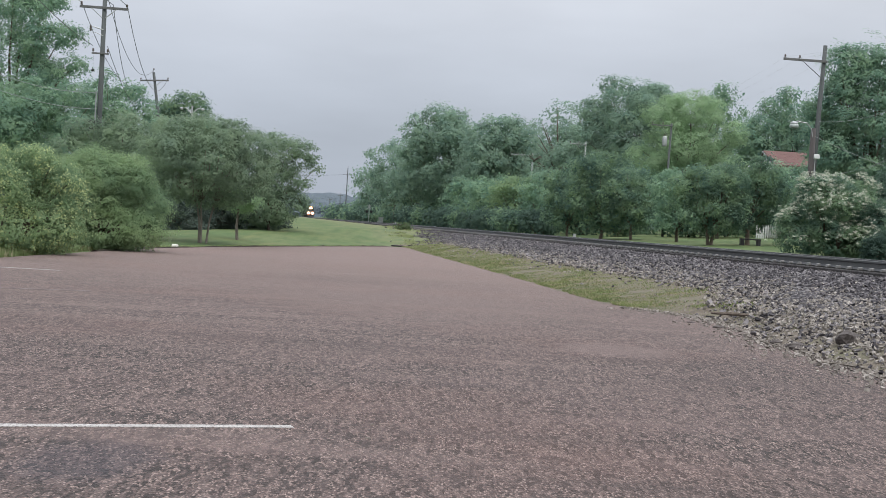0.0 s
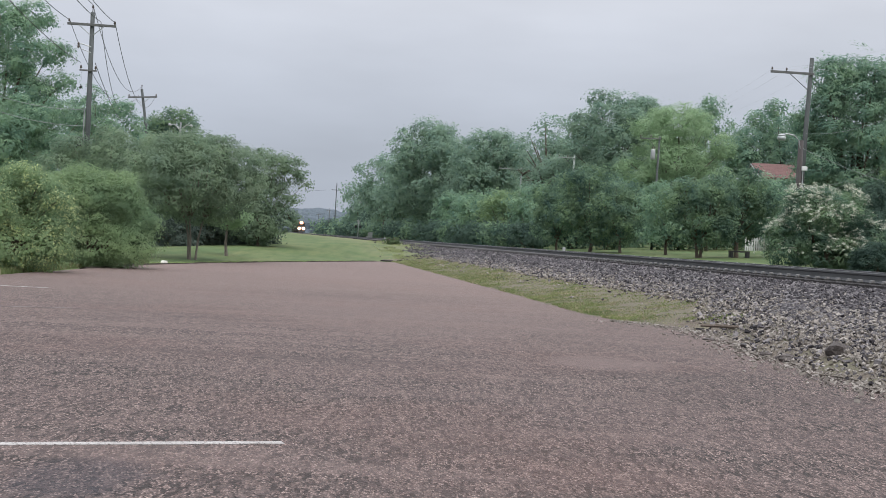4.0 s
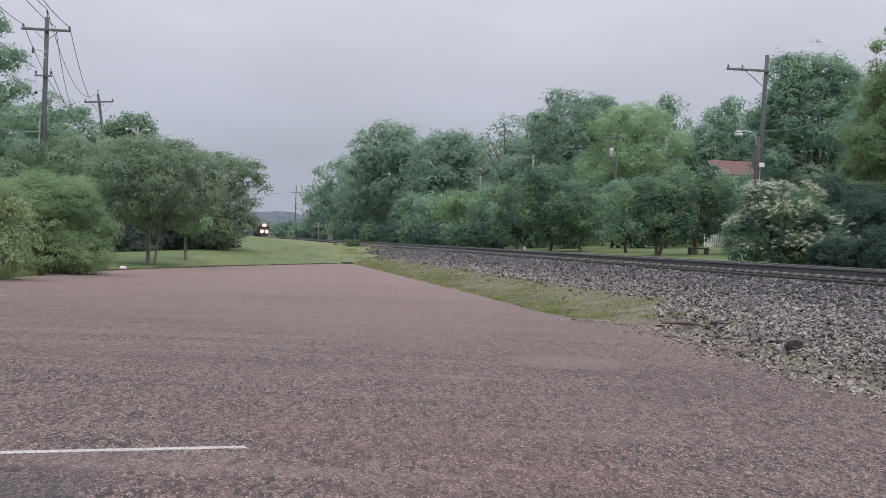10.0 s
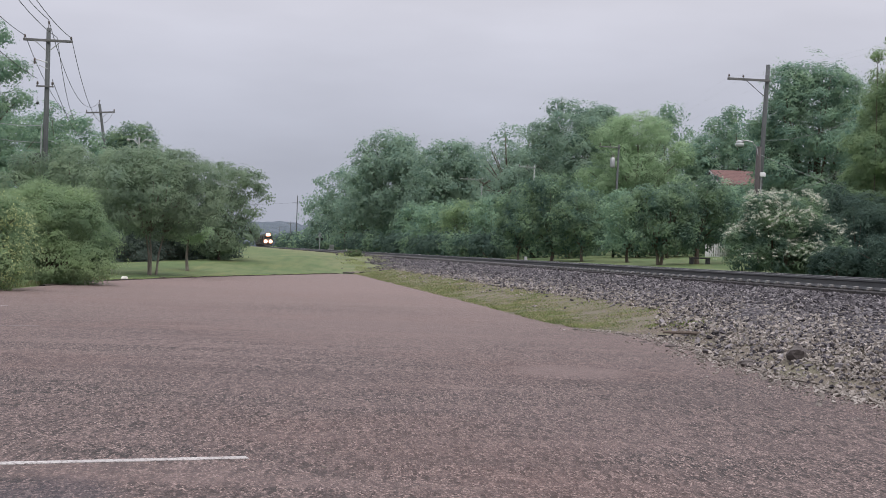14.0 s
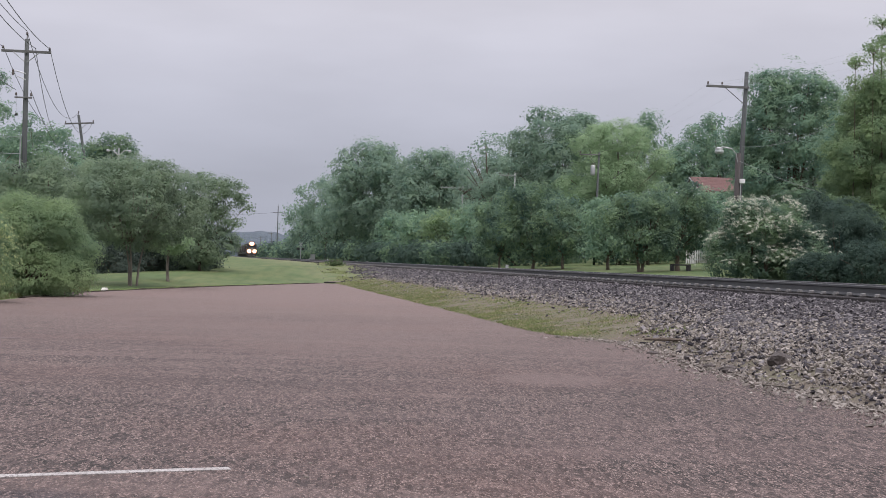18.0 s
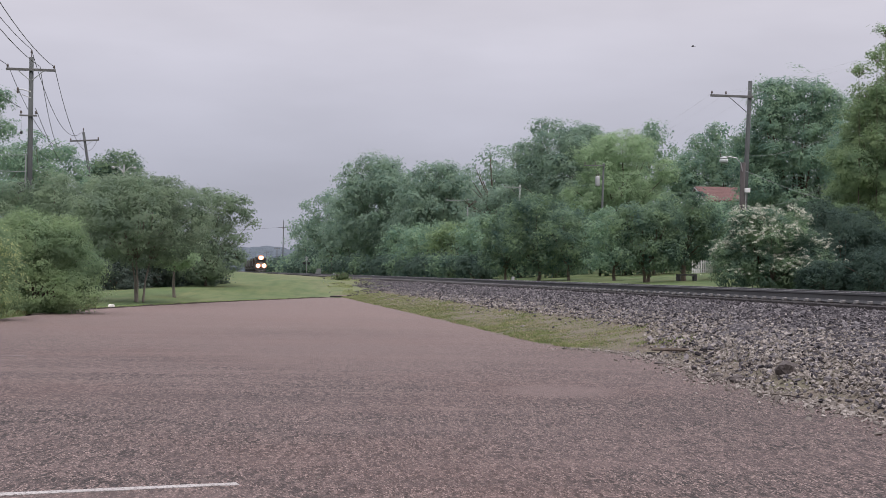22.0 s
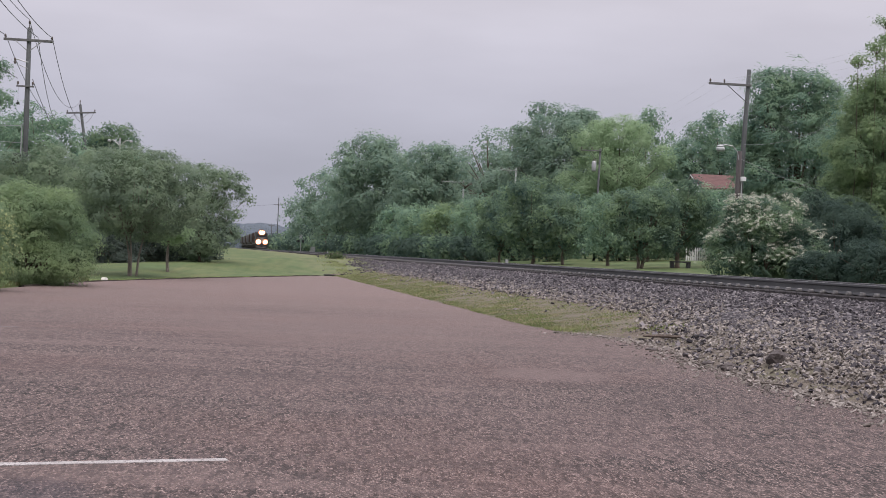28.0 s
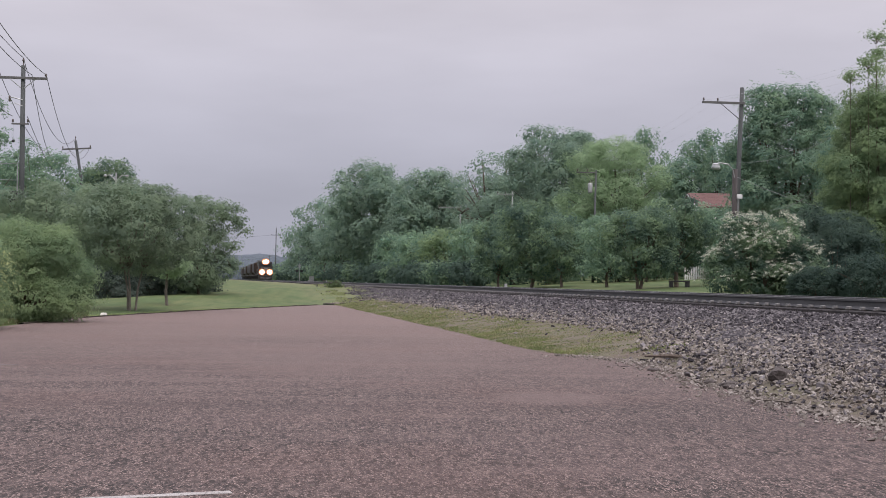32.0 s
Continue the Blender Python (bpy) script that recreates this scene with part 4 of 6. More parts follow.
def east_plants():
    """Trees beyond the track."""
    row = "trees beyond the track"
    tree(16.9, 76, 6.0, 2.25, 1.75, LEAF_DEEP, 41, "dark green ornamental tree with a short trunk", count=11, trunk=0.13, group=row)
    tree(14.4, 74, 5.4, 2.4, 1.4, LEAF_DEEP, 42, "dark green low-headed tree with a forked trunk", count=11, trunk=0.13, forks=2, spread=0.1, group=row)
    tree(14.5, 85, 5.6, 2.1, 1.4, LEAF_MID, 43, "green tree with a thin trunk", count=9, trunk=0.1, group=row)
    tree(12.6, 92, 5.9, 2.4, 1.3, LEAF_DEEP, 44, "dark round-headed small tree", trunk=0.1, group=row)
    tree(10.9, 95, 7.0, 2.9, 1.25, LEAF_DEEP, 45, "dark round-headed tree, taller than its neighbours", count=12, trunk=0.12, group=row)
    tree(9.2, 102, 6.5, 2.6, 1.1, LEAF_DEEP, 46, "dark round-headed small tree", trunk=0.1, group=row)
    tree(8.4, 116, 6.3, 2.6, 0.5, LEAF_MID, 60, "leafy green tree in the row", group=row)
    tree(6.9, 130, 6.2, 3.0, 0.7, LEAF_BUSH, 47, "paler green bushy tree", group=row, cover=3.4)
    tree(5.0, 145, 6.8, 3.2, 0.7, LEAF_MID, 48, "leafy green tree in the row", group=row)
    tree(3.0, 165, 7.2, 3.4, 0.6, LEAF_MID, 61, "leafy green tree in the row", group=row)
    tree(1.0, 190, 7.4, 4.4, 0.6, LEAF_MID, 49, "leafy green tree in the row", group=row)
    tree(-4.0, 230, 6.4, 4.2, 0.6, LEAF_HAZED, 50, "dark green tree in the row", group=row)
    tree(-12.0, 300, 6.6, 5.0, 0.6, LEAF_HAZED, 51, "dark green tree far up the line", group=row)
    wood = "tall trees behind the row"
    tree(20.9, 120, 14.6, 5.3, 4.0, LEAF_LIGHT, 52, "tall yellow-green tree with fine foliage", fine=0.72, count=13, trunk=0.25, group=wood)
    tree(18.7, 140, 17.7, 6.6, 4.5, LEAF_HAZED, 53, "tall grey-green tree with an open top", count=13, cover=3.6, twigs=10, group=wood)
    tree(28.4, 145, 17.6, 4.0, 2.5, LEAF_MID, 54, "tall dark tree with an upright top", count=12, cover=3.2, group=wood)
    tree(12.8, 155, 16.2, 4.8, 6.0, LEAF_HAZED, 55, "half-bare tree with grey branches showing", count=12, cover=0.5, twigs=120, group=wood, trunk=0.3)
    tree(6.8, 175, 15.9, 6.2, 4.5, LEAF_HAZED, 56, "tall dull green tree", count=12, group=wood)
    tree(-0.5, 190, 17.8, 6.8, 3.5, LEAF_HAZED, 57, "broad domed green tree", count=14, group=wood)
    tree(-9.0, 240, 16.0, 5.6, 2.5, LEAF_HAZED, 58, "green tree at the end of the wood", group=wood)
    tree(-15.9, 300, 13.8, 5.2, 1.5, LEAF_HAZED, 59, "green tree far up the line", group=wood)
    tree(8.4, 178, 13.2, 7.0, 3.0, LEAF_HAZED, 62, "broad green tree in the middle of the wood", group=wood)
    tree(16.8, 152, 12.6, 6.0, 3.0, LEAF_HAZED, 63, "broad green tree in the middle of the wood", group=wood)
    tree(24.15, 79.0, 12.5, 4.0, 0.9, LEAF_VINE, 64, "big tree draped in climbing vines behind the pole", count=20, trunk=0.3, cover=3.6,
         extra=((-1.8, -0.4, 10.1, 1.0, 1.1, 1.2), (-1.9, -0.4, 8.0, 1.2, 1.1, 1.5), (-0.6, 0, 10.6, 1.3, 1.2, 0.8), (0.9, -0.2, 10.5, 1.3, 1.1, 0.8), (2.2, 0, 9.6, 1.2, 1.1, 1.0), (0.1, 0.6, 6.0, 2.9, 2.2, 4.6)))
    tree(31.6, 124, 15.0, 6.0, 4.0, LEAF_VINE, 65, "green tree behind the house", count=13, cover=3.4)
    tree(22.8, 60, 10.3, 3.2, 0.8, LEAF_BUSH, 66, "big leafy tree overgrown with weeds", count=26, trunk=0.2, cover=3.6, extra=((0, 0.5, 4.8, 2.3, 1.8, 4.0),))
    tree(24.9, 66, 10.6, 3.4, 1.2, LEAF_VINE, 74, "leafy tree between the vine tree and the weeds", count=14, trunk=0.25)
    tree(24.7, 104, 7.4, 2.6, 1.6, LEAF_MID, 81, "green tree in front of the house", count=10)
    tree(26.0, 105, 7.35, 1.7, 1.6, LEAF_MID, 85, "green tree in front of the house", count=9)
    tree(27.8, 106, 7.5, 2.6, 1.6, LEAF_DEEP, 82, "dark tree in front of the house", count=10)
    tree(30.9, 106, 8.6, 2.5, 1.6, LEAF_MID, 83, "green tree in front of the house", count=10)
    bush(25.3, 99.3, 3.6, 1.5, LEAF_MID, 80, "green bush beside the picket fence")
    tree(19.6, 98, 6.2, 2.6, 1.8, LEAF_MID, 76, "green tree below the roof of the house", count=10)
    tree(15.6, 160, 14.6, 5.0, 4.0, LEAF_HAZED, 77, "tall dull green tree", count=12, group=wood)
    tree(2.6, 185, 14.8, 5.6, 3.0, LEAF_HAZED, 78, "tall leafy green tree", count=12, group=wood)
    tree(-5.0, 215, 14.6, 5.0, 2.0, LEAF_HAZED, 79, "tall dull green tree", count=12, group=wood)
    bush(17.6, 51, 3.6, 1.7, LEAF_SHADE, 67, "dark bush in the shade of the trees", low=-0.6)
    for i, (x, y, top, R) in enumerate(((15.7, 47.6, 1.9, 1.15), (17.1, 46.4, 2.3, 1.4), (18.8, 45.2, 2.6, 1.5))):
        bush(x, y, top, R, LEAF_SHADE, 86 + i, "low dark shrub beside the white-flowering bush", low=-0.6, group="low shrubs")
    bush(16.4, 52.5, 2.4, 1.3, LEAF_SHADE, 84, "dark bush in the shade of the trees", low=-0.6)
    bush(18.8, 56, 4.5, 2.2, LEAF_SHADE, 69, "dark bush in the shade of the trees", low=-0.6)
    bush(14.2, 50, 3.85, 1.95, LEAF_DEEP, 68, "big bush covered in white blossom", count=18, extra=((-1.2, 0, 0.8, 0.8, 0.8, 0.7), (1.7, 0.1, 1.0, 1.0, 0.9, 0.9), (2.0, 0.3, 0.6, 0.8, 0.8, 0.6), (0.3, -0.8, 0.7, 1.2, 0.7, 0.7), (-0.6, -0.7, 1.9, 0.8, 0.6, 0.5)), flowers=62)


def understory():
    """Bushes that close the wood under the crowns."""
    k = "bushes under the wood"
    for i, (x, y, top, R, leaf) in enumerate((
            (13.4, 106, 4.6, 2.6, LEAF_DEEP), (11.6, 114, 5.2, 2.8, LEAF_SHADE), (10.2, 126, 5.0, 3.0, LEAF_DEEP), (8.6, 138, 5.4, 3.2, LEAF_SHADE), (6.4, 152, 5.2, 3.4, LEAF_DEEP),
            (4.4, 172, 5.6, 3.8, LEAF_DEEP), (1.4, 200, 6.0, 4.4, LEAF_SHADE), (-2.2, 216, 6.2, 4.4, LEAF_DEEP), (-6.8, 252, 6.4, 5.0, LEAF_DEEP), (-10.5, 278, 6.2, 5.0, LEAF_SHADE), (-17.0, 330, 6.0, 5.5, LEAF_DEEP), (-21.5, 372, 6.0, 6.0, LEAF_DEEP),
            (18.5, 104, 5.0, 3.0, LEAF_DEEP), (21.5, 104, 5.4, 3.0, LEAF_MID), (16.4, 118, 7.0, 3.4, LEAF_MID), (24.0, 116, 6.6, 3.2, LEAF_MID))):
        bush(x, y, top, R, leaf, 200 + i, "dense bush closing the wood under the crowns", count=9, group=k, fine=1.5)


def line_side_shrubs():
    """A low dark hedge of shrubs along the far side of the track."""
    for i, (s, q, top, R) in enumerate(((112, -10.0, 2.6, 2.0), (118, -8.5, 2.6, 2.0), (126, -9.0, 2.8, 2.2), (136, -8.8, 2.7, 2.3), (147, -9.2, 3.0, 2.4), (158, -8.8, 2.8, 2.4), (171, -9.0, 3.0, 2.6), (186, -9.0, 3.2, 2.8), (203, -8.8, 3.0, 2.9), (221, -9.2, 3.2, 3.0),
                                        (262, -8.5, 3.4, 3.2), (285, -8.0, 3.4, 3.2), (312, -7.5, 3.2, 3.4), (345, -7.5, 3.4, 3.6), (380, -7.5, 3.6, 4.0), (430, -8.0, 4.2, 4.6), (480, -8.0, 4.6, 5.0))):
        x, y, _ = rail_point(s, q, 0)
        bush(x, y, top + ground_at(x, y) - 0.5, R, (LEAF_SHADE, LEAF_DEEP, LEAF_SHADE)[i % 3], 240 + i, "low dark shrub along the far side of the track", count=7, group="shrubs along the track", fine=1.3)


west_plants()
east_plants()
line_side_shrubs()
understory()


def far_wood():
    """A low wooded ridge across the end of the valley, uneven along its top."""
    v, f = [], []
    n, m = 900, 7
    for i in range(n + 1):
        a = -1.25 + 2.3 * i / n
        top = 21 + 1.2 * math.sin(a * 9) + 2.2 * noise.noise((a * 40, 0, 0)) + 2.0 * noise.noise((a * 170, 3, 0))
        for k in range(m + 1):
            t = k / m
            r = 1000 + 90 * t * t + 14 * noise.noise((a * 120, t * 5, 7))
            v.append((r * math.sin(a), r * math.cos(a), -1 + (top + 1) * math.sin(t * math.pi / 2) + 1.2 * noise.noise((a * 210, t * 6, 2)) * t))
    for i in range(n):
        for k in range(m):
            q = i * (m + 1) + k
            f.append((q, q + m + 1, q + m + 2, q + 1))
    tagged(mesh_object("far_wood", v, f, HILL), "hazy wooded ridge in the far distance", "woods", kind="stuff")


far_wood()


# ---------------------------------------------------------------- poles and cables
def insulator(bm, x, y, z):
    lathe(bm, [(0.02, 0.0), (0.02, 0.05), (0.055, 0.06), (0.06, 0.11), (0.04, 0.13), (0.055, 0.15), (0.03, 0.2)], (x, y, z), 8)


def pole(x, y, top, label, arms=(), r=0.14, lean=(0.0, 0.0), group="power poles", turn=0.0, pin=True, mat=None, tilt=0.0, shaft=None):
    """A wooden pole. arms: height, reach to its left, reach to its right (metres from the pole)."""
    z = ground_at(x, y)
    ob = thing("utility_pole", x, y, z - 0.3, label, "utility pole", group, turn)
    H = top - z + 0.3
    bm = bmesh.new()
    tube(bm, [(0, 0, 0), (lean[0] * 0.5, lean[1] * 0.5, H * 0.5), (lean[0], lean[1], H)], [r * 1.1, r * 0.93, r * 0.74], 12)
    part("shaft", bm, shaft or POLE_WOOD, ob, smooth=True)
    if pin:
        bm = bmesh.new()
        tube(bm, [(lean[0], lean[1], H), (lean[0], lean[1], H + 0.22)], 0.025, 6)
        insulator(bm, lean[0], lean[1], H + 0.16)
        part("top_insulator", bm, INSULATOR, ob)
    for za, left, right in arms:
        h = za - z + 0.3
        cx, cy = lean[0] * h / H, lean[1] * h / H - r - 0.02
        k = math.tan(radians(tilt))
        bm = bmesh.new()
        box(bm, cx - left, cx + right, cy - 0.05, cy + 0.05, h - 0.43 * r, h + 0.43 * r, 0.008)
        for v in bm.verts:
            v.co.z += (v.co.x - cx) * k
        part("crossarm", bm, mat or ARM_WOOD, ob)
        for side, reach in ((-1, left), (1, right)):
            if reach < 0.5:
                continue
            bm = bmesh.new()
            bx = min(0.62, reach * 0.55) if reach < 1.6 else reach * 0.55
            tube(bm, [(cx + side * bx, cy - 0.04, h - 0.05 + side * bx * k), (cx + side * 0.08, cy + 0.06, h - (0.5 if reach < 1.6 else 0.95))], 0.022, 6)
            part("brace", bm, GALV if reach < 1.6 else ARM_WOOD, ob)
            for q in ((reach - 0.08,) if reach < 1.6 else (reach - 0.08, reach - 0.9)):
                bm = bmesh.new()
                insulator(bm, cx + side * q, cy, h + 0.055 + side * q * k)
                part("insulator", bm, INSULATOR, ob)
    return ob


def cable(p, q, sag, mat=None, r=0.016, label="sagging overhead power cable", group="overhead cables"):
    p, q = Vector(p), Vector(q)
    pts = [p.lerp(q, t) - Vector((0, 0, sag * 4 * t * (1 - t))) for t in (i / 18 for i in range(19))]
    bm = bmesh.new()
    tube(bm, pts, r, 5)
    tagged(part("overhead_cable", bm, mat or CABLE, None), label, "cable", group)


def build_poles():
    a = math.degrees(math.atan2(ACROSS.y, ACROSS.x)) + 180
    p1 = pole(-17.7, 69, 11.75, "tall weathered wooden power pole with a double crossarm", ((11.1, 1.2, 1.2),), 0.145, (-0.05, 0), turn=a)
    # fittings lower on the first pole
    bm = bmesh.new()
    tube(bm, [(-0.04, -0.1, 10.3), (-0.5, -0.14, 10.42), (-0.62, -0.14, 10.4)], 0.03, 6)
    tube(bm, [(-0.04, -0.1, 10.0), (-0.45, -0.14, 10.15)], 0.022, 6)
    part("bracket", bm, GALV, p1)
    bm = bmesh.new()
    lathe(bm, [(0.05, 0), (0.06, 0.1), (0.045, 0.14), (0.06, 0.24), (0.03, 0.3)], (-0.66, -0.14, 10.2), 8)
    part("cutout_fuse", bm, INSULATOR, p1)
    bm = bmesh.new()
    box(bm, -0.55, 0.3, -0.2, -0.13, 9.06, 9.14, 0.006)
    part("lower_crossarm", bm, ARM_WOOD, p1)
    for x in (-0.48, 0.24):
        bm = bmesh.new()
        insulator(bm, x, -0.165, 9.14)
        part("insulator", bm, INSULATOR, p1)
    bm = bmesh.new()
    tube(bm, [(-0.44, -0.165, 9.08), (-0.45, -0.165, 8.3)], 0.003, 4)
    lathe(bm, [(0.01, 0.0), (0.06, 0.03), (0.075, 0.08), (0.055, 0.13), (0.01, 0.16)], (-0.45, -0.165, 8.16), 10)
    part("hanging_weight", bm, DARK_METAL, p1, "small dark ball hanging on a thin wire")
    bm = bmesh.new()
    box(bm, -0.62, -0.2, -0.2, 0.12, 5.2, 5.75, 0.03)
    part("cable_box", bm, DARK_METAL, p1, "dark cable box")
    bm = bmesh.new()
    tube(bm, [(-0.22, -0.1, 0.2), (-0.22, -0.1, 7.2)], 0.035, 6)
    part("riser_pipe", bm, GALV, p1)
    pole(-23.3, 116, 12.65, "leaning wooden power pole with one crossarm", ((11.95, 1.2, 1.2),), 0.15, (-2.05, 0), turn=a, tilt=4)
    pole(-10.5, 22.0, 11.7, "wooden power pole beside the car park", ((11.1, 1.2, 1.2),), 0.145, turn=a)
    pole(19.9, 75, 12.2, "wooden pole with a one-sided crossarm by the trees", ((11.3, 2.35, 0.12),), 0.15, (0.42, 0), turn=a, pin=False)
    mid = pole(16.8, 105, 9.95, "wooden pole carrying a pale transformer can", ((9.75, 1.6, 0.1),), 0.095, (0.2, 0), turn=a, pin=False)
    bm = bmesh.new()
    lathe(bm, [(0.05, 0.0), (0.16, 0.02), (0.18, 0.1), (0.18, 0.68), (0.16, 0.75), (0.06, 0.8)], (-0.3, -0.12, 7.25), 14)
    can = part("transformer", bm, GALV, mid, "pale grey transformer can", smooth=True)
    bm = bmesh.new()
    for x in (-0.37, -0.23):
        lathe(bm, [(0.03, 0), (0.045, 0.05), (0.03, 0.1), (0.045, 0.14), (0.02, 0.2)], (x, -0.12, 8.03), 8)
    part("bushings", bm, INSULATOR, can)
    pole(13.1, 132, 9.95, "haze-paled wooden pole with a long one-sided crossarm", ((9.7, 1.6, 0.1),), 0.085, (0.1, 0), turn=a, pin=False, mat=HAZED_WOOD, shaft=HAZED_WOOD)
    pole(9.9, 162, 10.2, "haze-paled wooden pole with a long one-sided crossarm", ((9.95, 2.7, 0.1),), 0.1, (0.1, 0), turn=a, pin=False, mat=HAZED_WOOD, shaft=HAZED_WOOD)
    pole(33.4, 150, 13.2, "distant pole with a crossarm behind the house", ((13.0, 0.9, 0.9),), 0.13, turn=a, group="", pin=False)
    pole(-28.9, 395, 15.9, "slender pole far up the line", ((13.9, 1.4, 1.4),), 0.16, (0.1, 0), turn=a, group="")
    pole(24.2, 44, 11.6, "wooden pole with a one-sided crossarm", ((10.8, 2.35, 0.12),), 0.15, turn=a, pin=False)
    for s, q in ((420, -6.0), (520, -6.0)):
        x, y, _ = rail_point(s, q, 0)
        pole(x, y, 8.6, "thin pole far beside the line", ((8.2, 0.9, 0.9),), 0.14, turn=a, group="far line poles")
    U = Vector((math.cos(radians(a)), math.sin(radians(a)), 0))
    A, B, C = Vector((-17.75, 69, 11.2)), Vector((-25.3, 116, 12.05)), Vector((-10.5, 22, 11.2))
    for k, s1, s2 in ((-1.12, 1.3, 1.5), (0.42, 1.6, 1.7), (1.12, 1.5, 1.7)):
        k2 = -1.12 if k == 0.42 else (1.12 if k > 1 else -0.3)
        cable(A + U * k + Vector((0, 0, 0.1)), B + U * k2 + Vector((0, 0, 0.1 + 0.07 * k2)), s1 + 0.9)
        cable(C + U * k + Vector((0, 0, 0.1)), A + U * k + Vector((0, 0, 0.1)), s2 * 0.6)
    cable(A + Vector((-0.02, 0, 0.95)), C + Vector((0, 0, 0.95)), 0.9)
    cable(A + Vector((-0.02, 0, 0.95)), B + Vector((-0.05, 0, 0.9)), 2.0)
    cable(A + U * 0.24 + Vector((0, 0, -2.0)), B + U * 0.2 + Vector((0.1, 0, -3.0)), 1.4)
    cable(A + U * -0.48 + Vector((0, 0, -2.0)), C + U * -0.4 + Vector((0, 0, -2.0)), 0.7)
    cable((-17.85, 68.9, 6.85), (-20.6, 60, 6.9), 0.3, PALE_CABLE, 0.016, "pale telephone drop cable", "drop cables")
    cable((-17.85, 68.9, 6.0), (-20.6, 60, 6.2), 0.25, PALE_CABLE, 0.016, "pale telephone drop cable", "drop cables")
    pole(-20.6, 60, 7.6, "short wooden pole among the trees", (), 0.11, group="", pin=False)
    E1, E2 = Vector((20.25, 74.85, 11.4)), Vector((24.2, 43.85, 10.9))
    for k in (-2.25, -1.45, 0.05):
        cable(E1 + U * k, E2 + U * k, 0.5, THIN_CABLE, 0.0026)
        cable(E1 + U * k, Vector((16.5, 104.9, 9.85)) + U * (k * 0.65), 0.5, THIN_CABLE, 0.0026)
        cable(Vector((16.5, 104.9, 9.85)) + U * (k * 0.65), Vector((13.2, 131.9, 9.8)) + U * k, 0.5, THIN_CABLE, 0.0026)
        cable(Vector((13.2, 131.9, 9.8)) + U * k, Vector((10.0, 161.9, 10.05)) + U * k, 0.5, THIN_CABLE, 0.0026)
    cable((20.15, 74.8, 8.0), (22.3, 66, 8.5), 0.35, PALE_CABLE, 0.011, "pale drop cable running into the trees", "drop cables")
    cable((19.75, 73.85, 7.1), (20.9, 58.5, 4.2), 0.15, PALE_CABLE, 0.011, "pale drop cable running into the trees", "drop cables")
    cable((19.95, 74.8, 4.4), (22.0, 67, 6.0), 0.25, PALE_CABLE, 0.009, "pale drop cable running into the trees", "drop cables")
    cable((19.95, 74.8, 5.0), (22.4, 66, 6.1), 0.3, PALE_CABLE, 0.009, "pale drop cable running into the trees", "drop cables")
    cable((-28.9, 394.8, 14.0), (-100, 398, 15.0), 2.0, CABLE, 0.02, "distant dark overhead cable")
    cable((-28.9, 394.8, 14.0), (4, 398, 13.4), 1.4, CABLE, 0.02, "distant dark overhead cable")


def build_yard_lamp():
    """The short dark pole with a lamp on a bent arm, beside the taller pole."""
    x, y = 19.62, 74.0
    z = ground_at(x, y)
    ob = thing("yard_lamp", x, y, z - 0.2, "lamp with a pale glass head on a short dark wooden pole", "street lamp")
    h = 7.75 - z
    bm = bmesh.new()
    tube(bm, [(0, 0, 0), (0.05, 0, h)], [0.17, 0.14], 12)
    part("shaft", bm, mottled("dark_pole_wood", (0.055, 0.05, 0.049), (0.092, 0.084, 0.082), 1.2, 0.85, fine=14, stretch=(4, 4, 0.4)), ob, smooth=True)
    bm = bmesh.new()
    tube(bm, [(0, -0.1, h - 0.5), (-0.1, -0.12, h - 0.05), (-0.35, -0.14, h + 0.24), (-0.9, -0.15, h + 0.32)], 0.03, 8)
    part("lamp_arm", bm, GALV, ob)
    bm = bmesh.new()
    lathe(bm, [(0.06, 0.2), (0.16, 0.17), (0.21, 0.12), (0.21, 0.06)], (-1.05, -0.15, h + 0.1), 14)
    hood = part("lamp_head", bm, GALV, ob, smooth=True)
    bm = bmesh.new()
    lathe(bm, [(0.2, 0.06), (0.25, 0.0), (0.24, -0.1), (0.17, -0.17)], (-1.05, -0.15, h + 0.1), 14)
    part("glass_refractor", bm, mottled("clouded_glass", (0.34, 0.37, 0.37), (0.45, 0.48, 0.48), 6, 0.3, spec=0.5), hood, "pale ribbed glass", smooth=True)
    bm = bmesh.new()
    box(bm, 0.12, 0.42, -0.22, -0.04, 6.1 - z, 6.34 - z, 0.02)
    part("meter_box", bm, WHITE_PAINT, ob, "small white box")
    bm = bmesh.new()
    tube(bm, [(0.2, -0.1, 0.3), (0.2, -0.1, 6.1 - z)], 0.03, 6)
    part("conduit", bm, GALV, ob)


def build_double_lamp():
    x, y = -22.9, 121
    z = ground_at(x, y)
    ob = thing("street_lamp", x, y, z, "pale street lamp with two curved arms among the trees", "street lamp")
    bm = bmesh.new()
    tube(bm, [(0, 0, -0.2), (0, 0, 10.4 - z)], [0.13, 0.08], 10)
    part("mast", bm, GALV, ob)
    for side in (-1, 1):
        bm = bmesh.new()
        tube(bm, [(0, 0, 9.6 - z), (side * 0.25, 0, 9.95 - z), (side * 0.55, 0, 10.2 - z), (side * 0.85, 0, 10.15 - z)], [0.05, 0.045, 0.04, 0.04], 6)
        arm = part("lamp_arm", bm, GALV, ob)
        bm = bmesh.new()
        lathe(bm, [(0.03, 0.0), (0.12, 0.1), (0.14, 0.4), (0.06, 0.6)], (side * 0.95, -0.3, 10.12 - z), 10, "y")
        part("lamp_head", bm, GALV, arm)


build_poles()
build_yard_lamp()
build_double_lamp()


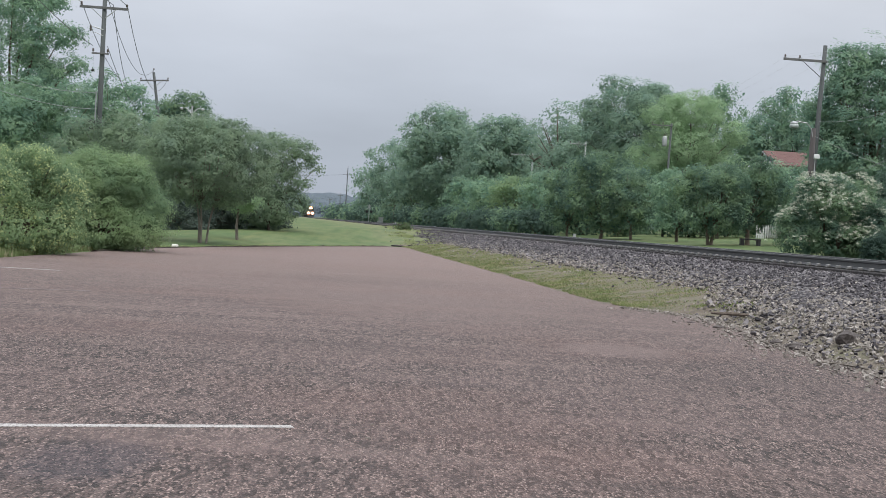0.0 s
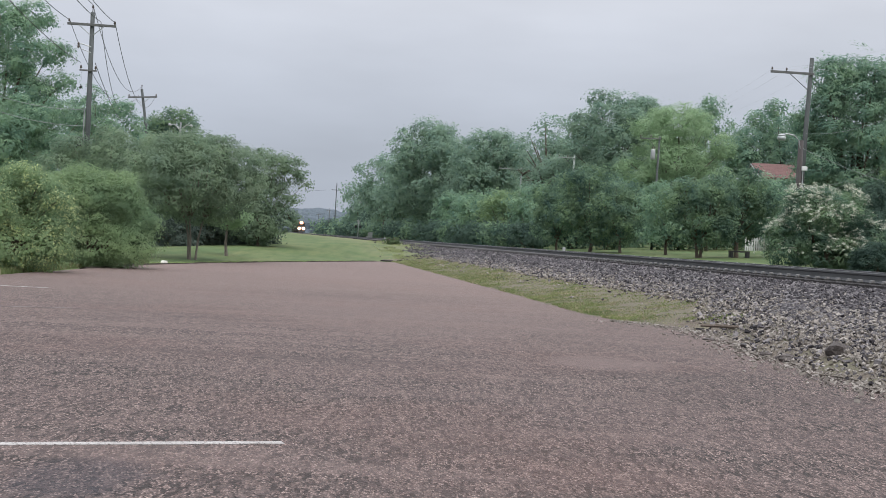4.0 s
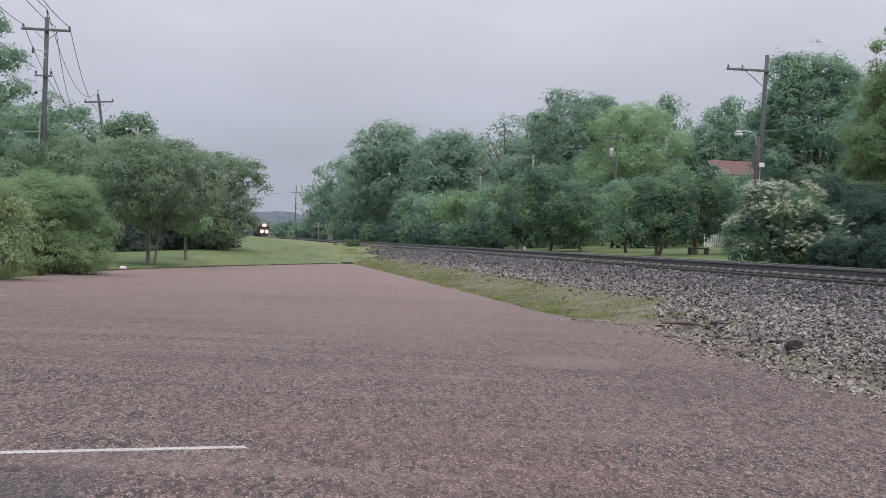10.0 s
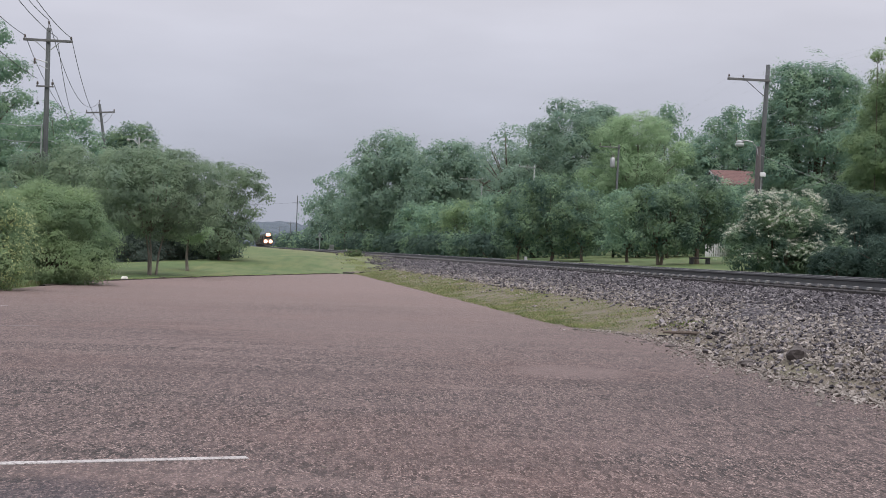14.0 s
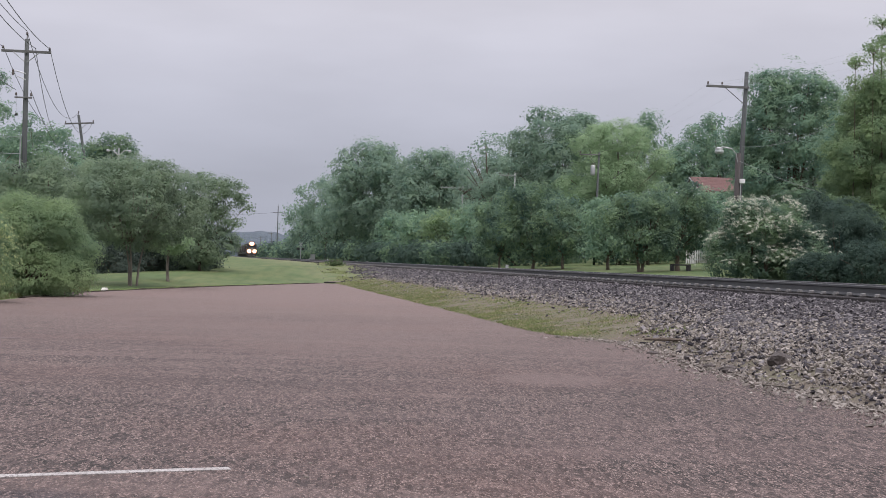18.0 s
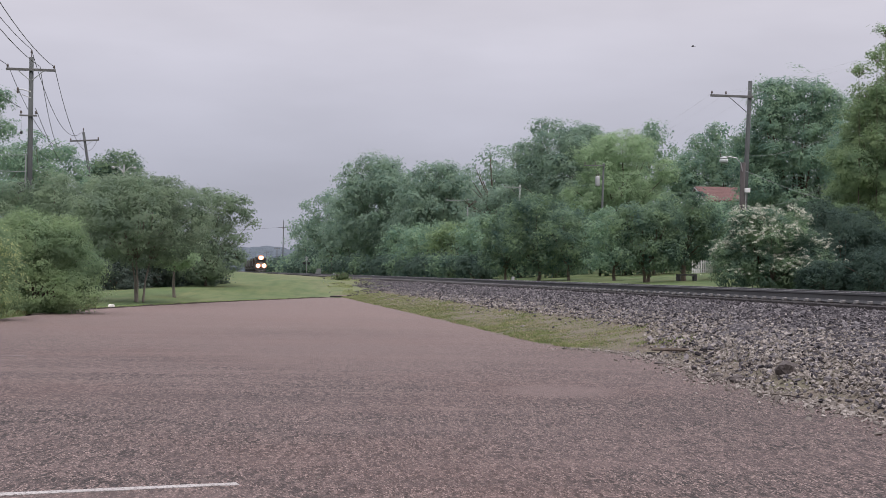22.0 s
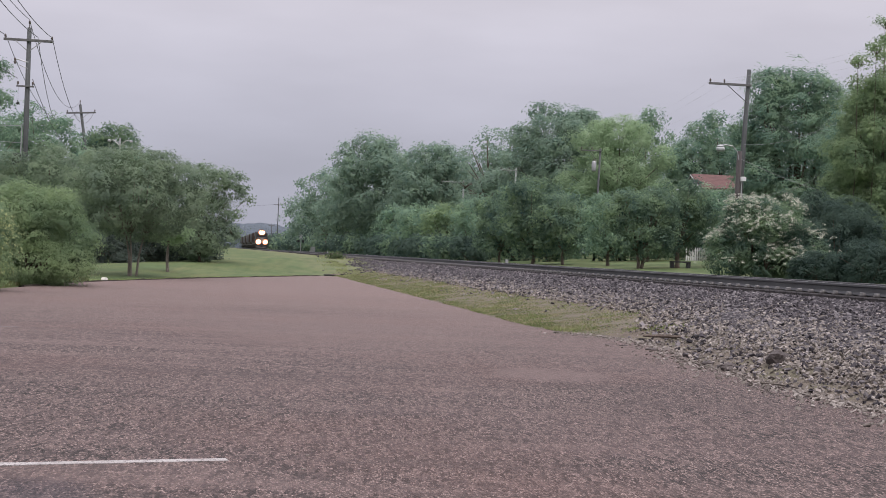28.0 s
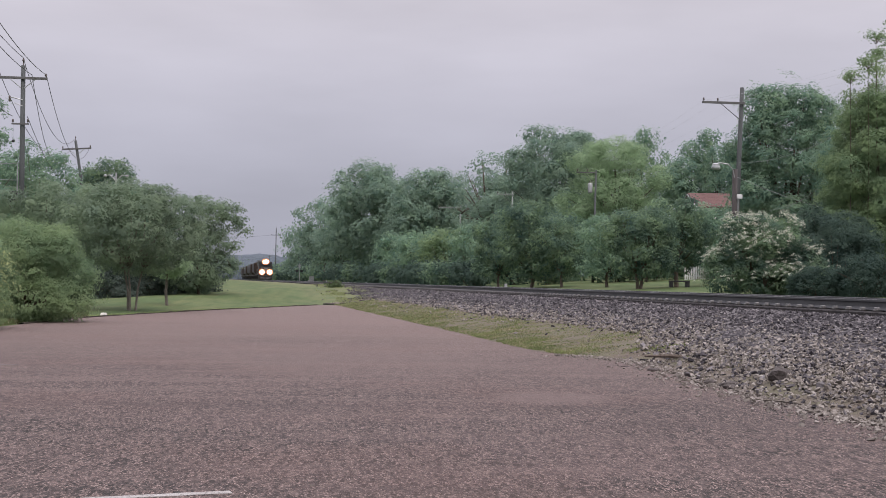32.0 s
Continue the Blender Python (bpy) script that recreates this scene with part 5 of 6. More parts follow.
# ---------------------------------------------------------------- house, fence, bench, line-side fittings
GLASS = material("dark_window_glass", 0.08, 0.0, 0.5)[0]
GLASS.node_tree.nodes["Principled BSDF"].inputs["Base Color"].default_value = (0.03, 0.035, 0.04, 1)


def build_house():
    x0, x1, y0, y1 = 26.75, 33.5, 111.0, 118.0
    z = ground_at(26, 111) - 0.3
    ob = thing("house", x0, y0, z, "white house with a low red shingle roof behind the trees", "house")
    eave, ridge, W, D = 7.5 - z, 8.75 - z, x1 - x0, y1 - y0
    bm = bmesh.new()
    ring = [(0, 0), (W, 0), (W, D), (0, D)]
    lo = [bm.verts.new((a, b, 0)) for a, b in ring]
    hi = [bm.verts.new((a, b, eave)) for a, b in ring]
    g0, g1 = bm.verts.new((0, D / 2, ridge - 0.1)), bm.verts.new((W, D / 2, ridge - 0.1))
    bm.faces.new((lo[0], lo[1], hi[1], hi[0])); bm.faces.new((lo[2], lo[3], hi[3], hi[2]))
    bm.faces.new((lo[1], lo[2], hi[2], g1, hi[1])); bm.faces.new((lo[3], lo[0], hi[0], g0, hi[3]))
    wall = part("wall", bm, WHITE_PAINT, ob, "white clapboard wall")
    for i in range(24):
        zz = 0.3 + i * 0.26
        if zz > eave - 0.1:
            break
        bm = bmesh.new()
        box(bm, -0.02, W + 0.02, -0.025, -0.003, zz, zz + 0.235)
        part("clapboard", bm, WHITE_PAINT, wall)
    bm = bmesh.new()
    for side in (0, 1):
        yo, yi = (-0.45, D / 2) if side == 0 else (D + 0.45, D / 2)
        v = [bm.verts.new(p) for p in ((-0.4, yo, eave - 0.1), (W + 0.4, yo, eave - 0.1), (W + 0.4, yi, ridge), (-0.4, yi, ridge))]
        v2 = [bm.verts.new(q.co + Vector((0, 0, 0.14))) for q in v]
        for k in range(4):
            bm.faces.new((v[k], v[(k + 1) % 4], v2[(k + 1) % 4], v2[k]))
        bm.faces.new(v2); bm.faces.new(v[::-1])
    bmesh.ops.recalc_face_normals(bm, faces=bm.faces)
    roof = part("roof", bm, ROOF_RED, ob, "dull red shingle roof")
    for i in range(9):
        t = (i + 0.1) / 9
        bm = bmesh.new()
        yy, zz = -0.45 + t * (D / 2 + 0.45), eave - 0.1 + t * (ridge - eave + 0.1) + 0.145
        box(bm, -0.41, W + 0.41, yy, yy + 0.42, zz, zz + 0.03)
        for v in bm.verts:
            v.co.z += (v.co.y - yy) * (ridge - eave + 0.1) / (D / 2 + 0.45)
        part("shingle_course", bm, ROOF_RED, roof)
    for y_in in (0, 1):
        bm = bmesh.new()
        ya = -0.5 if y_in == 0 else D + 0.5
        tube(bm, [(-0.44, ya, eave - 0.05), (-0.44, D / 2, ridge + 0.08)], 0.055, 4)
        part("bargeboard", bm, GALV, roof, "pale grey bargeboard")
    for wx in (1.6, 4.3, 7.0):
        bm = bmesh.new()
        box(bm, wx - 0.5, wx + 0.5, -0.06, -0.027, 4.2, 5.6, 0.01)
        w = part("window", bm, WHITE_PAINT, ob, "white framed window")
        bm = bmesh.new()
        box(bm, wx - 0.42, wx + 0.42, -0.075, -0.062, 4.28, 5.52)
        part("pane", bm, GLASS, w)


def build_fence():
    x0, y0 = 22.9, 100.0
    z = ground_at(x0, y0)
    ob = thing("picket_fence", x0, y0, z, "white picket fence seen through the trees", "fence")
    for zz in (0.25, 0.75):
        bm = bmesh.new()
        box(bm, 0, 2.55, 0.03, 0.07, zz, zz + 0.08)
        part("rail", bm, WHITE_PAINT, ob)
    for i in range(16):
        bm = bmesh.new()
        x = i * 0.165
        v = [bm.verts.new((x + a, 0, h)) for a, h in ((-0.055, 0), (0.055, 0), (0.055, 0.92), (0, 1.02), (-0.055, 0.92))]
        f = bm.faces.new(v)
        r = bmesh.ops.extrude_face_region(bm, geom=[f])
        for q in (g for g in r["geom"] if isinstance(g, bmesh.types.BMVert)):
            q.co.y = 0.025
        bmesh.ops.recalc_face_normals(bm, faces=bm.faces)
        part("picket", bm, WHITE_PAINT, ob)


def build_bench():
    x, y = 16.75, 74.6
    z = ground_at(x, y)
    ob = thing("park_bench", x, y, z, "low dark wooden bench on the lawn", "bench")
    for i in range(3):
        bm = bmesh.new()
        box(bm, -0.55, 0.55, -0.22 + i * 0.15, -0.09 + i * 0.15, 0.3, 0.38, 0.006)
        part("seat_slat", bm, DARK_METAL, ob)
    for xx in (-0.45, 0.45):
        bm = bmesh.new()
        box(bm, xx - 0.09, xx + 0.09, -0.2, 0.2, 0, 0.3, 0.01)
        part("leg", bm, DARK_METAL, ob)


def build_markers():
    for s, q, h, w in ((65.3, -3.1, 0.5, 0.07), (104, -3.2, 0.38, 0.06), (128, -3.3, 0.4, 0.08), (172, -3.2, 0.5, 0.09), (205, -3.2, 0.5, 0.1)):
        x, y, _ = rail_point(s, q, 0)
        z = ground_at(x, y)
        ob = thing("marker_post", x, y, z - 0.05, "short pale marker post beside the track", "marker post", "marker posts", HEADING)
        bm = bmesh.new()
        box(bm, -w, w, -0.03, 0.03, 0, h + 0.05, 0.01)
        part("post", bm, GALV, ob)
        bm = bmesh.new()
        box(bm, -w * 0.9, w * 0.9, -0.036, 0.036, h - 0.14, h + 0.07, 0.008)
        part("cap", bm, GALV, ob)


def build_crossing():
    """A crossing signal and its relay cabinet far up the line."""
    x, y, _ = rail_point(250, -4.6, 0)
    z = ground_at(x, y)
    ob = thing("crossing_signal", x, y, z, "pale crossing signal mast with a crossbuck", "crossing signal")
    bm = bmesh.new()
    lathe(bm, [(0.28, 0), (0.2, 0.25), (0.07, 0.3), (0.06, 3.7)], (0, 0, -0.05), 10)
    part("mast", bm, GALV, ob)
    for a in (45, -45):
        bm = bmesh.new()
        box(bm, -0.45, 0.45, -0.1, -0.08, -0.07, 0.07)
        bmesh.ops.rotate(bm, verts=bm.verts, cent=(0, 0, 0), matrix=Matrix.Rotation(radians(a), 3, "Y"))
        bmesh.ops.translate(bm, verts=bm.verts, vec=(0, 0.01 * (a > 0), 3.1))
        part("crossbuck_blade", bm, GALV, ob)
    for xx in (-0.4, 0.4):
        bm = bmesh.new()
        lathe(bm, [(0.05, 0.0), (0.25, -0.02), (0.25, -0.05), (0.1, -0.08)], (xx, -0.12, 2.3), 14, "y")
        part("flasher", bm, DARK_METAL, ob)
    x, y, _ = rail_point(244, -6.4, 0)
    z = ground_at(x, y)
    ob = thing("relay_cabinet", x, y, z, "pale metal relay cabinet beside the line", "cabinet")
    bm = bmesh.new()
    box(bm, -0.4, 0.4, -0.3, 0.3, 0, 1.2, 0.03)
    part("body", bm, GALV, ob)
    bm = bmesh.new()
    box(bm, -0.46, 0.46, -0.36, 0.36, 1.2, 1.27, 0.02)
    part("roof", bm, GALV, ob)
    bm = bmesh.new()
    box(bm, -0.33, 0.33, -0.32, -0.302, 0.1, 1.1, 0.005)
    part("door", bm, GALV, ob)


build_house()
build_fence()
build_bench()
build_markers()
build_crossing()


# ---------------------------------------------------------------- small things on the ground
def lump(name, x, y, size, seed, mat, label, category, group="", squash=0.65, stretch=1.0, turn=0.0, z=None):
    rng = np.random.default_rng(seed)
    bm = bmesh.new()
    bmesh.ops.create_icosphere(bm, subdivisions=2, radius=1.0)
    off = rng.uniform(0, 50, 3)
    for v in bm.verts:
        k = 1 + 0.42 * noise.noise(v.co * 1.3 + Vector(off)) + 0.16 * noise.noise(v.co * 3.1 + Vector(off))
        v.co = Vector((v.co.x * k * stretch, v.co.y * k, v.co.z * k * squash)) * size
    lo = min(v.co.z for v in bm.verts)
    for v in bm.verts:
        v.co.z -= lo + size * 0.12
    ob = part(name, bm, mat, None)
    ob.matrix_basis = pose(x, y, ground_at(x, y) if z is None else z, 0, 0, turn)
    return tagged(ob, label, category, group)


def build_litter():
    g = "loose rocks by the asphalt"
    lump("rock", 4.45, 14.85, 0.125, 1, STONE, "large loose dark rock in the gravel", "rock", g, 0.8)
    lump("rock", 4.14, 15.65, 0.095, 2, STONE, "flat dark broken rock", "rock", g, 0.45, 1.6)
    lump("rock", 4.04, 15.39, 0.075, 3, STONE, "small loose grey rock", "rock", g, 0.5, 1.2)
    lump("rock", 4.0, 16.1, 0.07, 4, STONE, "small loose grey rock", "rock", g, 0.5, 1.2)
    lump("rock", 4.9, 15.2, 0.05, 5, DUSTY, "small pale dusty rock", "rock", g, 0.6)
    lump("rock", 3.8, 18.5, 0.06, 6, STONE, "flat dark broken rock", "rock", g, 0.4, 1.6)
    lump("rock", 3.57, 19.3, 0.04, 8, STONE, "small dark rock at the asphalt's edge", "rock", g, 0.4, 1.6)
    bm = bmesh.new()
    tube(bm, [(-0.45, 0, 0.03), (-0.1, 0.03, 0.04), (0.3, 0.0, 0.035), (0.55, 0.06, 0.03)], [0.02, 0.03, 0.03, 0.015], 6)
    ob = tagged(part("stick", bm, BARK, None), "dark broken stick lying in the gravel", "stick")
    ob.matrix_basis = pose(4.33, 19.5, ground_at(4.33, 19.5) + 0.05, 0, 0, -25)
    for x, y, a in ((4.12, 13.27, -62), (3.81, 15.85, -81)):
        bm = bmesh.new()
        tube(bm, [(-0.62, 0, 0.012), (-0.2, 0.05, 0.02), (0.1, 0.02, 0.014), (0.62, -0.03, 0.012)], [0.006, 0.012, 0.01, 0.005], 5)
        ob = tagged(part("stick", bm, PALE_BARK, None), "thin dry twig at the asphalt's edge", "stick")
        ob.matrix_basis = pose(x, y, 0.022, 0, 0, a)
    # squared timbers left at the end of the asphalt
    for i, (x, y, l, a) in enumerate(((-2.2, 65.5, 0.3, 6), (-1.5, 65.0, 0.18, -10))):
        bm = bmesh.new()
        box(bm, -l, l, -0.06, 0.06, 0, 0.07, 0.012)
        ob = tagged(part("timber", bm, TIE, None), "old dark timber lying at the end of the asphalt", "timber", "old timbers")
        ob.matrix_basis = pose(x, y, ground_at(x, y), 0, 0, a)
    # crumpled cup
    bm = bmesh.new()
    lathe(bm, [(0.04, 0.0), (0.044, 0.024), (0.06, 0.16), (0.064, 0.172), (0.056, 0.176)], (0, 0, 0), 12)
    for v in bm.verts:
        v.co += Vector((noise.noise(v.co * 9), noise.noise(v.co * 9 + Vector((5, 0, 0))), 0)) * 0.03
    ob = tagged(part("paper_cup", bm, LITTER_WHITE, None), "crumpled white paper cup lying at the kerb", "paper cup")
    ob.matrix_basis = pose(-8.35, 42.1, ground_at(-8.35, 42.1) + 0.06, 90, 0, 70)
    # scraps on the asphalt
    for i, (x, y) in enumerate(((-0.35, 7.4), (-0.35, 7.9), (0.55, 9.6), (-1.75, 10.9), (2.3, 12.5), (-1.0, 10.4))):
        bm = bmesh.new()
        r = random.Random(i)
        f = bm.faces.new([bm.verts.new((0.013 * r.uniform(0.5, 1.3) * math.cos(k), 0.008 * r.uniform(0.5, 1.3) * math.sin(k), 0.008)) for k in (0, 1, 2, 3, 4, 5.2)])
        q = bmesh.ops.extrude_face_region(bm, geom=[f])
        for v in (g for g in q["geom"] if isinstance(g, bmesh.types.BMVert)):
            v.co.z = 0.0
        bmesh.ops.recalc_face_normals(bm, faces=bm.faces)
        ob = tagged(part("paper_scrap", bm, DUSTY, None), "tiny pale scrap lying on the asphalt", "litter", "scraps on the asphalt")
        ob.matrix_basis = pose(x, y, 0.012, 0, 0, 40 * i)


def blades(name, x, y, z, h, rng, mat, label, w=0.012, lean=0.5):
    n = len(x)
    a = rng.uniform(0, 2 * np.pi, n)
    dx, dy = np.cos(a), np.sin(a)
    base = np.stack([x, y, z], 1)
    side = np.stack([dx, dy, 0 * dx], 1) * (w * (0.6 + 0.8 * rng.random(n)))[:, None]
    la = rng.uniform(0, 2 * np.pi, n)
    tip = base + np.stack([np.cos(la) * h * lean * rng.random(n), np.sin(la) * h * lean * rng.random(n), h], 1)
    v = np.stack([base - side, base + side, tip], 1).reshape(-1, 3)
    ob = quads_object(name, v, mat, None, 3)
    return tagged(ob, label, "grass", kind="stuff")


def build_grass():
    rng = np.random.default_rng(31)
    # strip between the asphalt and the stone bank, thinning out on the stones
    n = 210000
    s = 16.5 + 50 * rng.random(n) ** 1.25
    d = lot_edge(s) + 0.08 - np.abs(rng.normal(size=n)) * 1.5 * (0.7 + 0.6 * smooth_step(22, 34, s))
    patch = np.array([noise.noise((0.55 * a, 0.8 * b, 3)) + 0.6 * noise.noise((2.3 * a, 2.3 * b, 7)) + 0.3 * noise.noise((7 * a, 7 * b, 1)) for a, b in zip(s, d)])
    far = np.maximum(0, 0.3 * (lot_edge(s) - d) / (0.75 + 0.75 * smooth_step(23, 36, s)) - 0.2)
    keep = (patch > -0.58 + far) & (d > 1.4) & (rng.random(n) < smooth_step(20.7, 22.3, s) + 0.05 * smooth_step(16.8, 18, s)) & (d < lot_edge(s) + 0.04 + 0.1 * patch)
    s, d, patch, far = s[keep], d[keep], patch[keep], far[keep]
    x, y = RAIL_FOOT.x + s * ALONG.x + d * ACROSS.x, s * ALONG.y + d * ACROSS.y
    blades("verge_grass", x, y, ground_height(s, d) + 0.02, (0.012 + 0.04 * rng.random(len(s)) ** 1.5) * (0.6 + 1.2 * np.clip(patch + 0.1 - far, 0, 1)), rng, VERGE_BLADE, "yellow-green weedy grass between asphalt and stones", 0.012, 1.6)
    # lawn beyond the asphalt
    n = 90000
    y = 40 + 27 * rng.random(n)
    x = -11 + 13 * rng.random(n)
    p = np.stack([x - RAIL_FOOT.x, y], 1)
    s, d = p @ np.array([ALONG.x, ALONG.y]), p @ np.array([ACROSS.x, ACROSS.y])
    edge = np.interp(y, [40.0, 45.0, 51.5, 57.0, 64.3, 64.4], [-8.5, -7.6, -6.1, -4.6, -2.5, 99.0])
    keep = (d > bank_toe(s) - 0.5) & ((x < edge - 0.08) | (d < 4.9)) & ((y > 64.6) | (x < edge - 0.08) | (d < 4.9))
    keep &= (x > edge - 0.9) & ((y < 65.3) | (d < 4.9))
    x, y, s, d = x[keep], y[keep], s[keep], d[keep]
    blades("lawn_grass", x, y, ground_height(s, d) - 0.01, 0.02 + 0.03 * rng.random(len(x)), rng, LAWN_BLADE, "longer grass along the edge of the asphalt", 0.02, 2.4)
    # tufts where the lawn runs out among the stones of the bank
    n = 60000
    s = 62 + 52 * rng.random(n)
    d = bank_toe(s) + 0.75 * rng.normal(size=n)
    patch = np.array([noise.noise((0.5 * a, 1.1 * b, 13)) + 0.7 * noise.noise((1.9 * a, 2.3 * b, 17)) for a, b in zip(s, d)])
    keep = (patch > 0.1) & (d > 1.0) & (d < lot_edge(s))
    s, d, patch = s[keep], d[keep], patch[keep]
    x, y = RAIL_FOOT.x + s * ALONG.x + d * ACROSS.x, s * ALONG.y + d * ACROSS.y
    blades("tufted_grass", x, y, ground_height(s, d) + 0.01, (0.02 + 0.1 * rng.random(len(s)) ** 1.6) * (0.5 + patch), rng, TUFT_BLADE, "ragged tufts of dry grass on the stone bank", 0.02, 0.7)
    n = 9000
    y = 20 + 22 * rng.random(n)
    x = -9.0 - 0.1 - 0.9 * rng.random(n) ** 1.5 + np.where(y > 38, 0.4, 0)
    blades("kerb_grass", x, y, 0 * x - 0.01, 0.06 + 0.12 * rng.random(n), rng, GRASS_BLADE, "grass at the foot of the bushes", 0.02)


def build_weeds():
    bush(-2.48, 82.4, 0.86, 0.16, WEED, 301, "small weedy shrub growing on the stone bank", count=6, name="shrub", category="shrub", low=0.0)
    for i, (x, y, top) in enumerate(((20.75, 59, 10.4), (21.4, 58.6, 11.0), (21.9, 59, 12.2), (22.3, 60, 11.6), (22.7, 59, 12.8))):
        z = ground_at(x, y)
        ob = thing("tall_weed", x, y, z, "tall thin weed with a flat flower head above the tree", "weed", "tall weeds")
        H = top - z
        rng = np.random.default_rng(320 + i)
        bm = bmesh.new()
        tube(bm, [(0, 0, 0), (0.1, 0, H * 0.5), (0.05, 0, H)], [0.03, 0.02, 0.01], 5)
        for k in range(7):
            a = 2 * math.pi * k / 7
            tube(bm, [(0.05, 0, H - 0.3), (0.05 + 0.25 * math.cos(a), 0.25 * math.sin(a), H - 0.02)], 0.01, 4)
        part("stalk", bm, BARK, ob)
        bl = [(0.05 + 0.22 * math.cos(2 * math.pi * k / 7), 0.22 * math.sin(2 * math.pi * k / 7), H, 0.14, 0.14, 0.05) for k in range(7)]
        bl += [(0.06, 0.0, H - 0.8, 0.2, 0.2, 0.1), (0.08, 0, H - 1.5, 0.3, 0.3, 0.15)]
        tagged(quads_object("flower_head", crown_leaves(bl, rng, 0.11), LEAF_BUSH, ob), kind="stuff")


build_litter()
build_grass()
build_weeds()


# ---------------------------------------------------------------- the train
LOCO_BLACK = mottled("grimy_black_loco_paint", (0.028, 0.027, 0.028), (0.055, 0.05, 0.048), 0.8, 0.5, fine=6)
LOCO_GREY = mottled("grimy_grey_loco_paint", (0.13, 0.125, 0.12), (0.19, 0.18, 0.175), 0.8, 0.55, fine=6)
CAR_BROWN = mottled("rusty_brown_wagon_paint", (0.055, 0.038, 0.033), (0.085, 0.056, 0.047), 0.6, 0.8, fine=5)
CAR_GREY = mottled("dull_grey_wagon_paint", (0.13, 0.13, 0.135), (0.2, 0.2, 0.2), 0.6, 0.75, fine=5)
WHEEL_STEEL = mottled("dark_wheel_steel", (0.04, 0.036, 0.034), (0.08, 0.07, 0.065), 3, 0.6, 0.4)
# Orange emission that stands in for the glare around the lamps.
HALO_GLOW = glow("lamp_halo_glow", (1.0, 0.4, 0.2), 0.9, (0.12, 0.06, 0.03))
LAMP_GLOW = glow("headlight_glow", (1.0, 0.84, 0.6), 7.0)
RAIL_TOP_Z = RAIL_Z + 0.178


def wheelset(x_axle, parent):
    bm = bmesh.new()
    for side in (-0.755, 0.755):
        lathe(bm, [(0.1, -0.07), (0.5, -0.065), (0.53, 0.065), (0.1, 0.07)], (side, 0, 0), 18, "x")
    lathe(bm, [(0.09, -0.9), (0.09, 0.9)], (0, 0, 0), 10, "x")
    ob = part("wheelset", bm, WHEEL_STEEL, parent)
    ob.matrix_basis = pose(0, x_axle, 0.52)
    return ob


def bogie(y, axles, parent):
    for side in (-1.02, 1.02):
        bm = bmesh.new()
        L = axles[-1] - axles[0]
        box(bm, side - 0.07, side + 0.07, y + axles[0] - 0.35, y + axles[-1] + 0.35, 0.5, 0.8, 0.03)
        for a in axles:
            box(bm, side - 0.1, side + 0.1, y + a - 0.16, y + a + 0.16, 0.34, 0.72, 0.02)
        part("bogie_frame", bm, WHEEL_STEEL, parent)
    return [wheelset(y + a, parent) for a in axles]


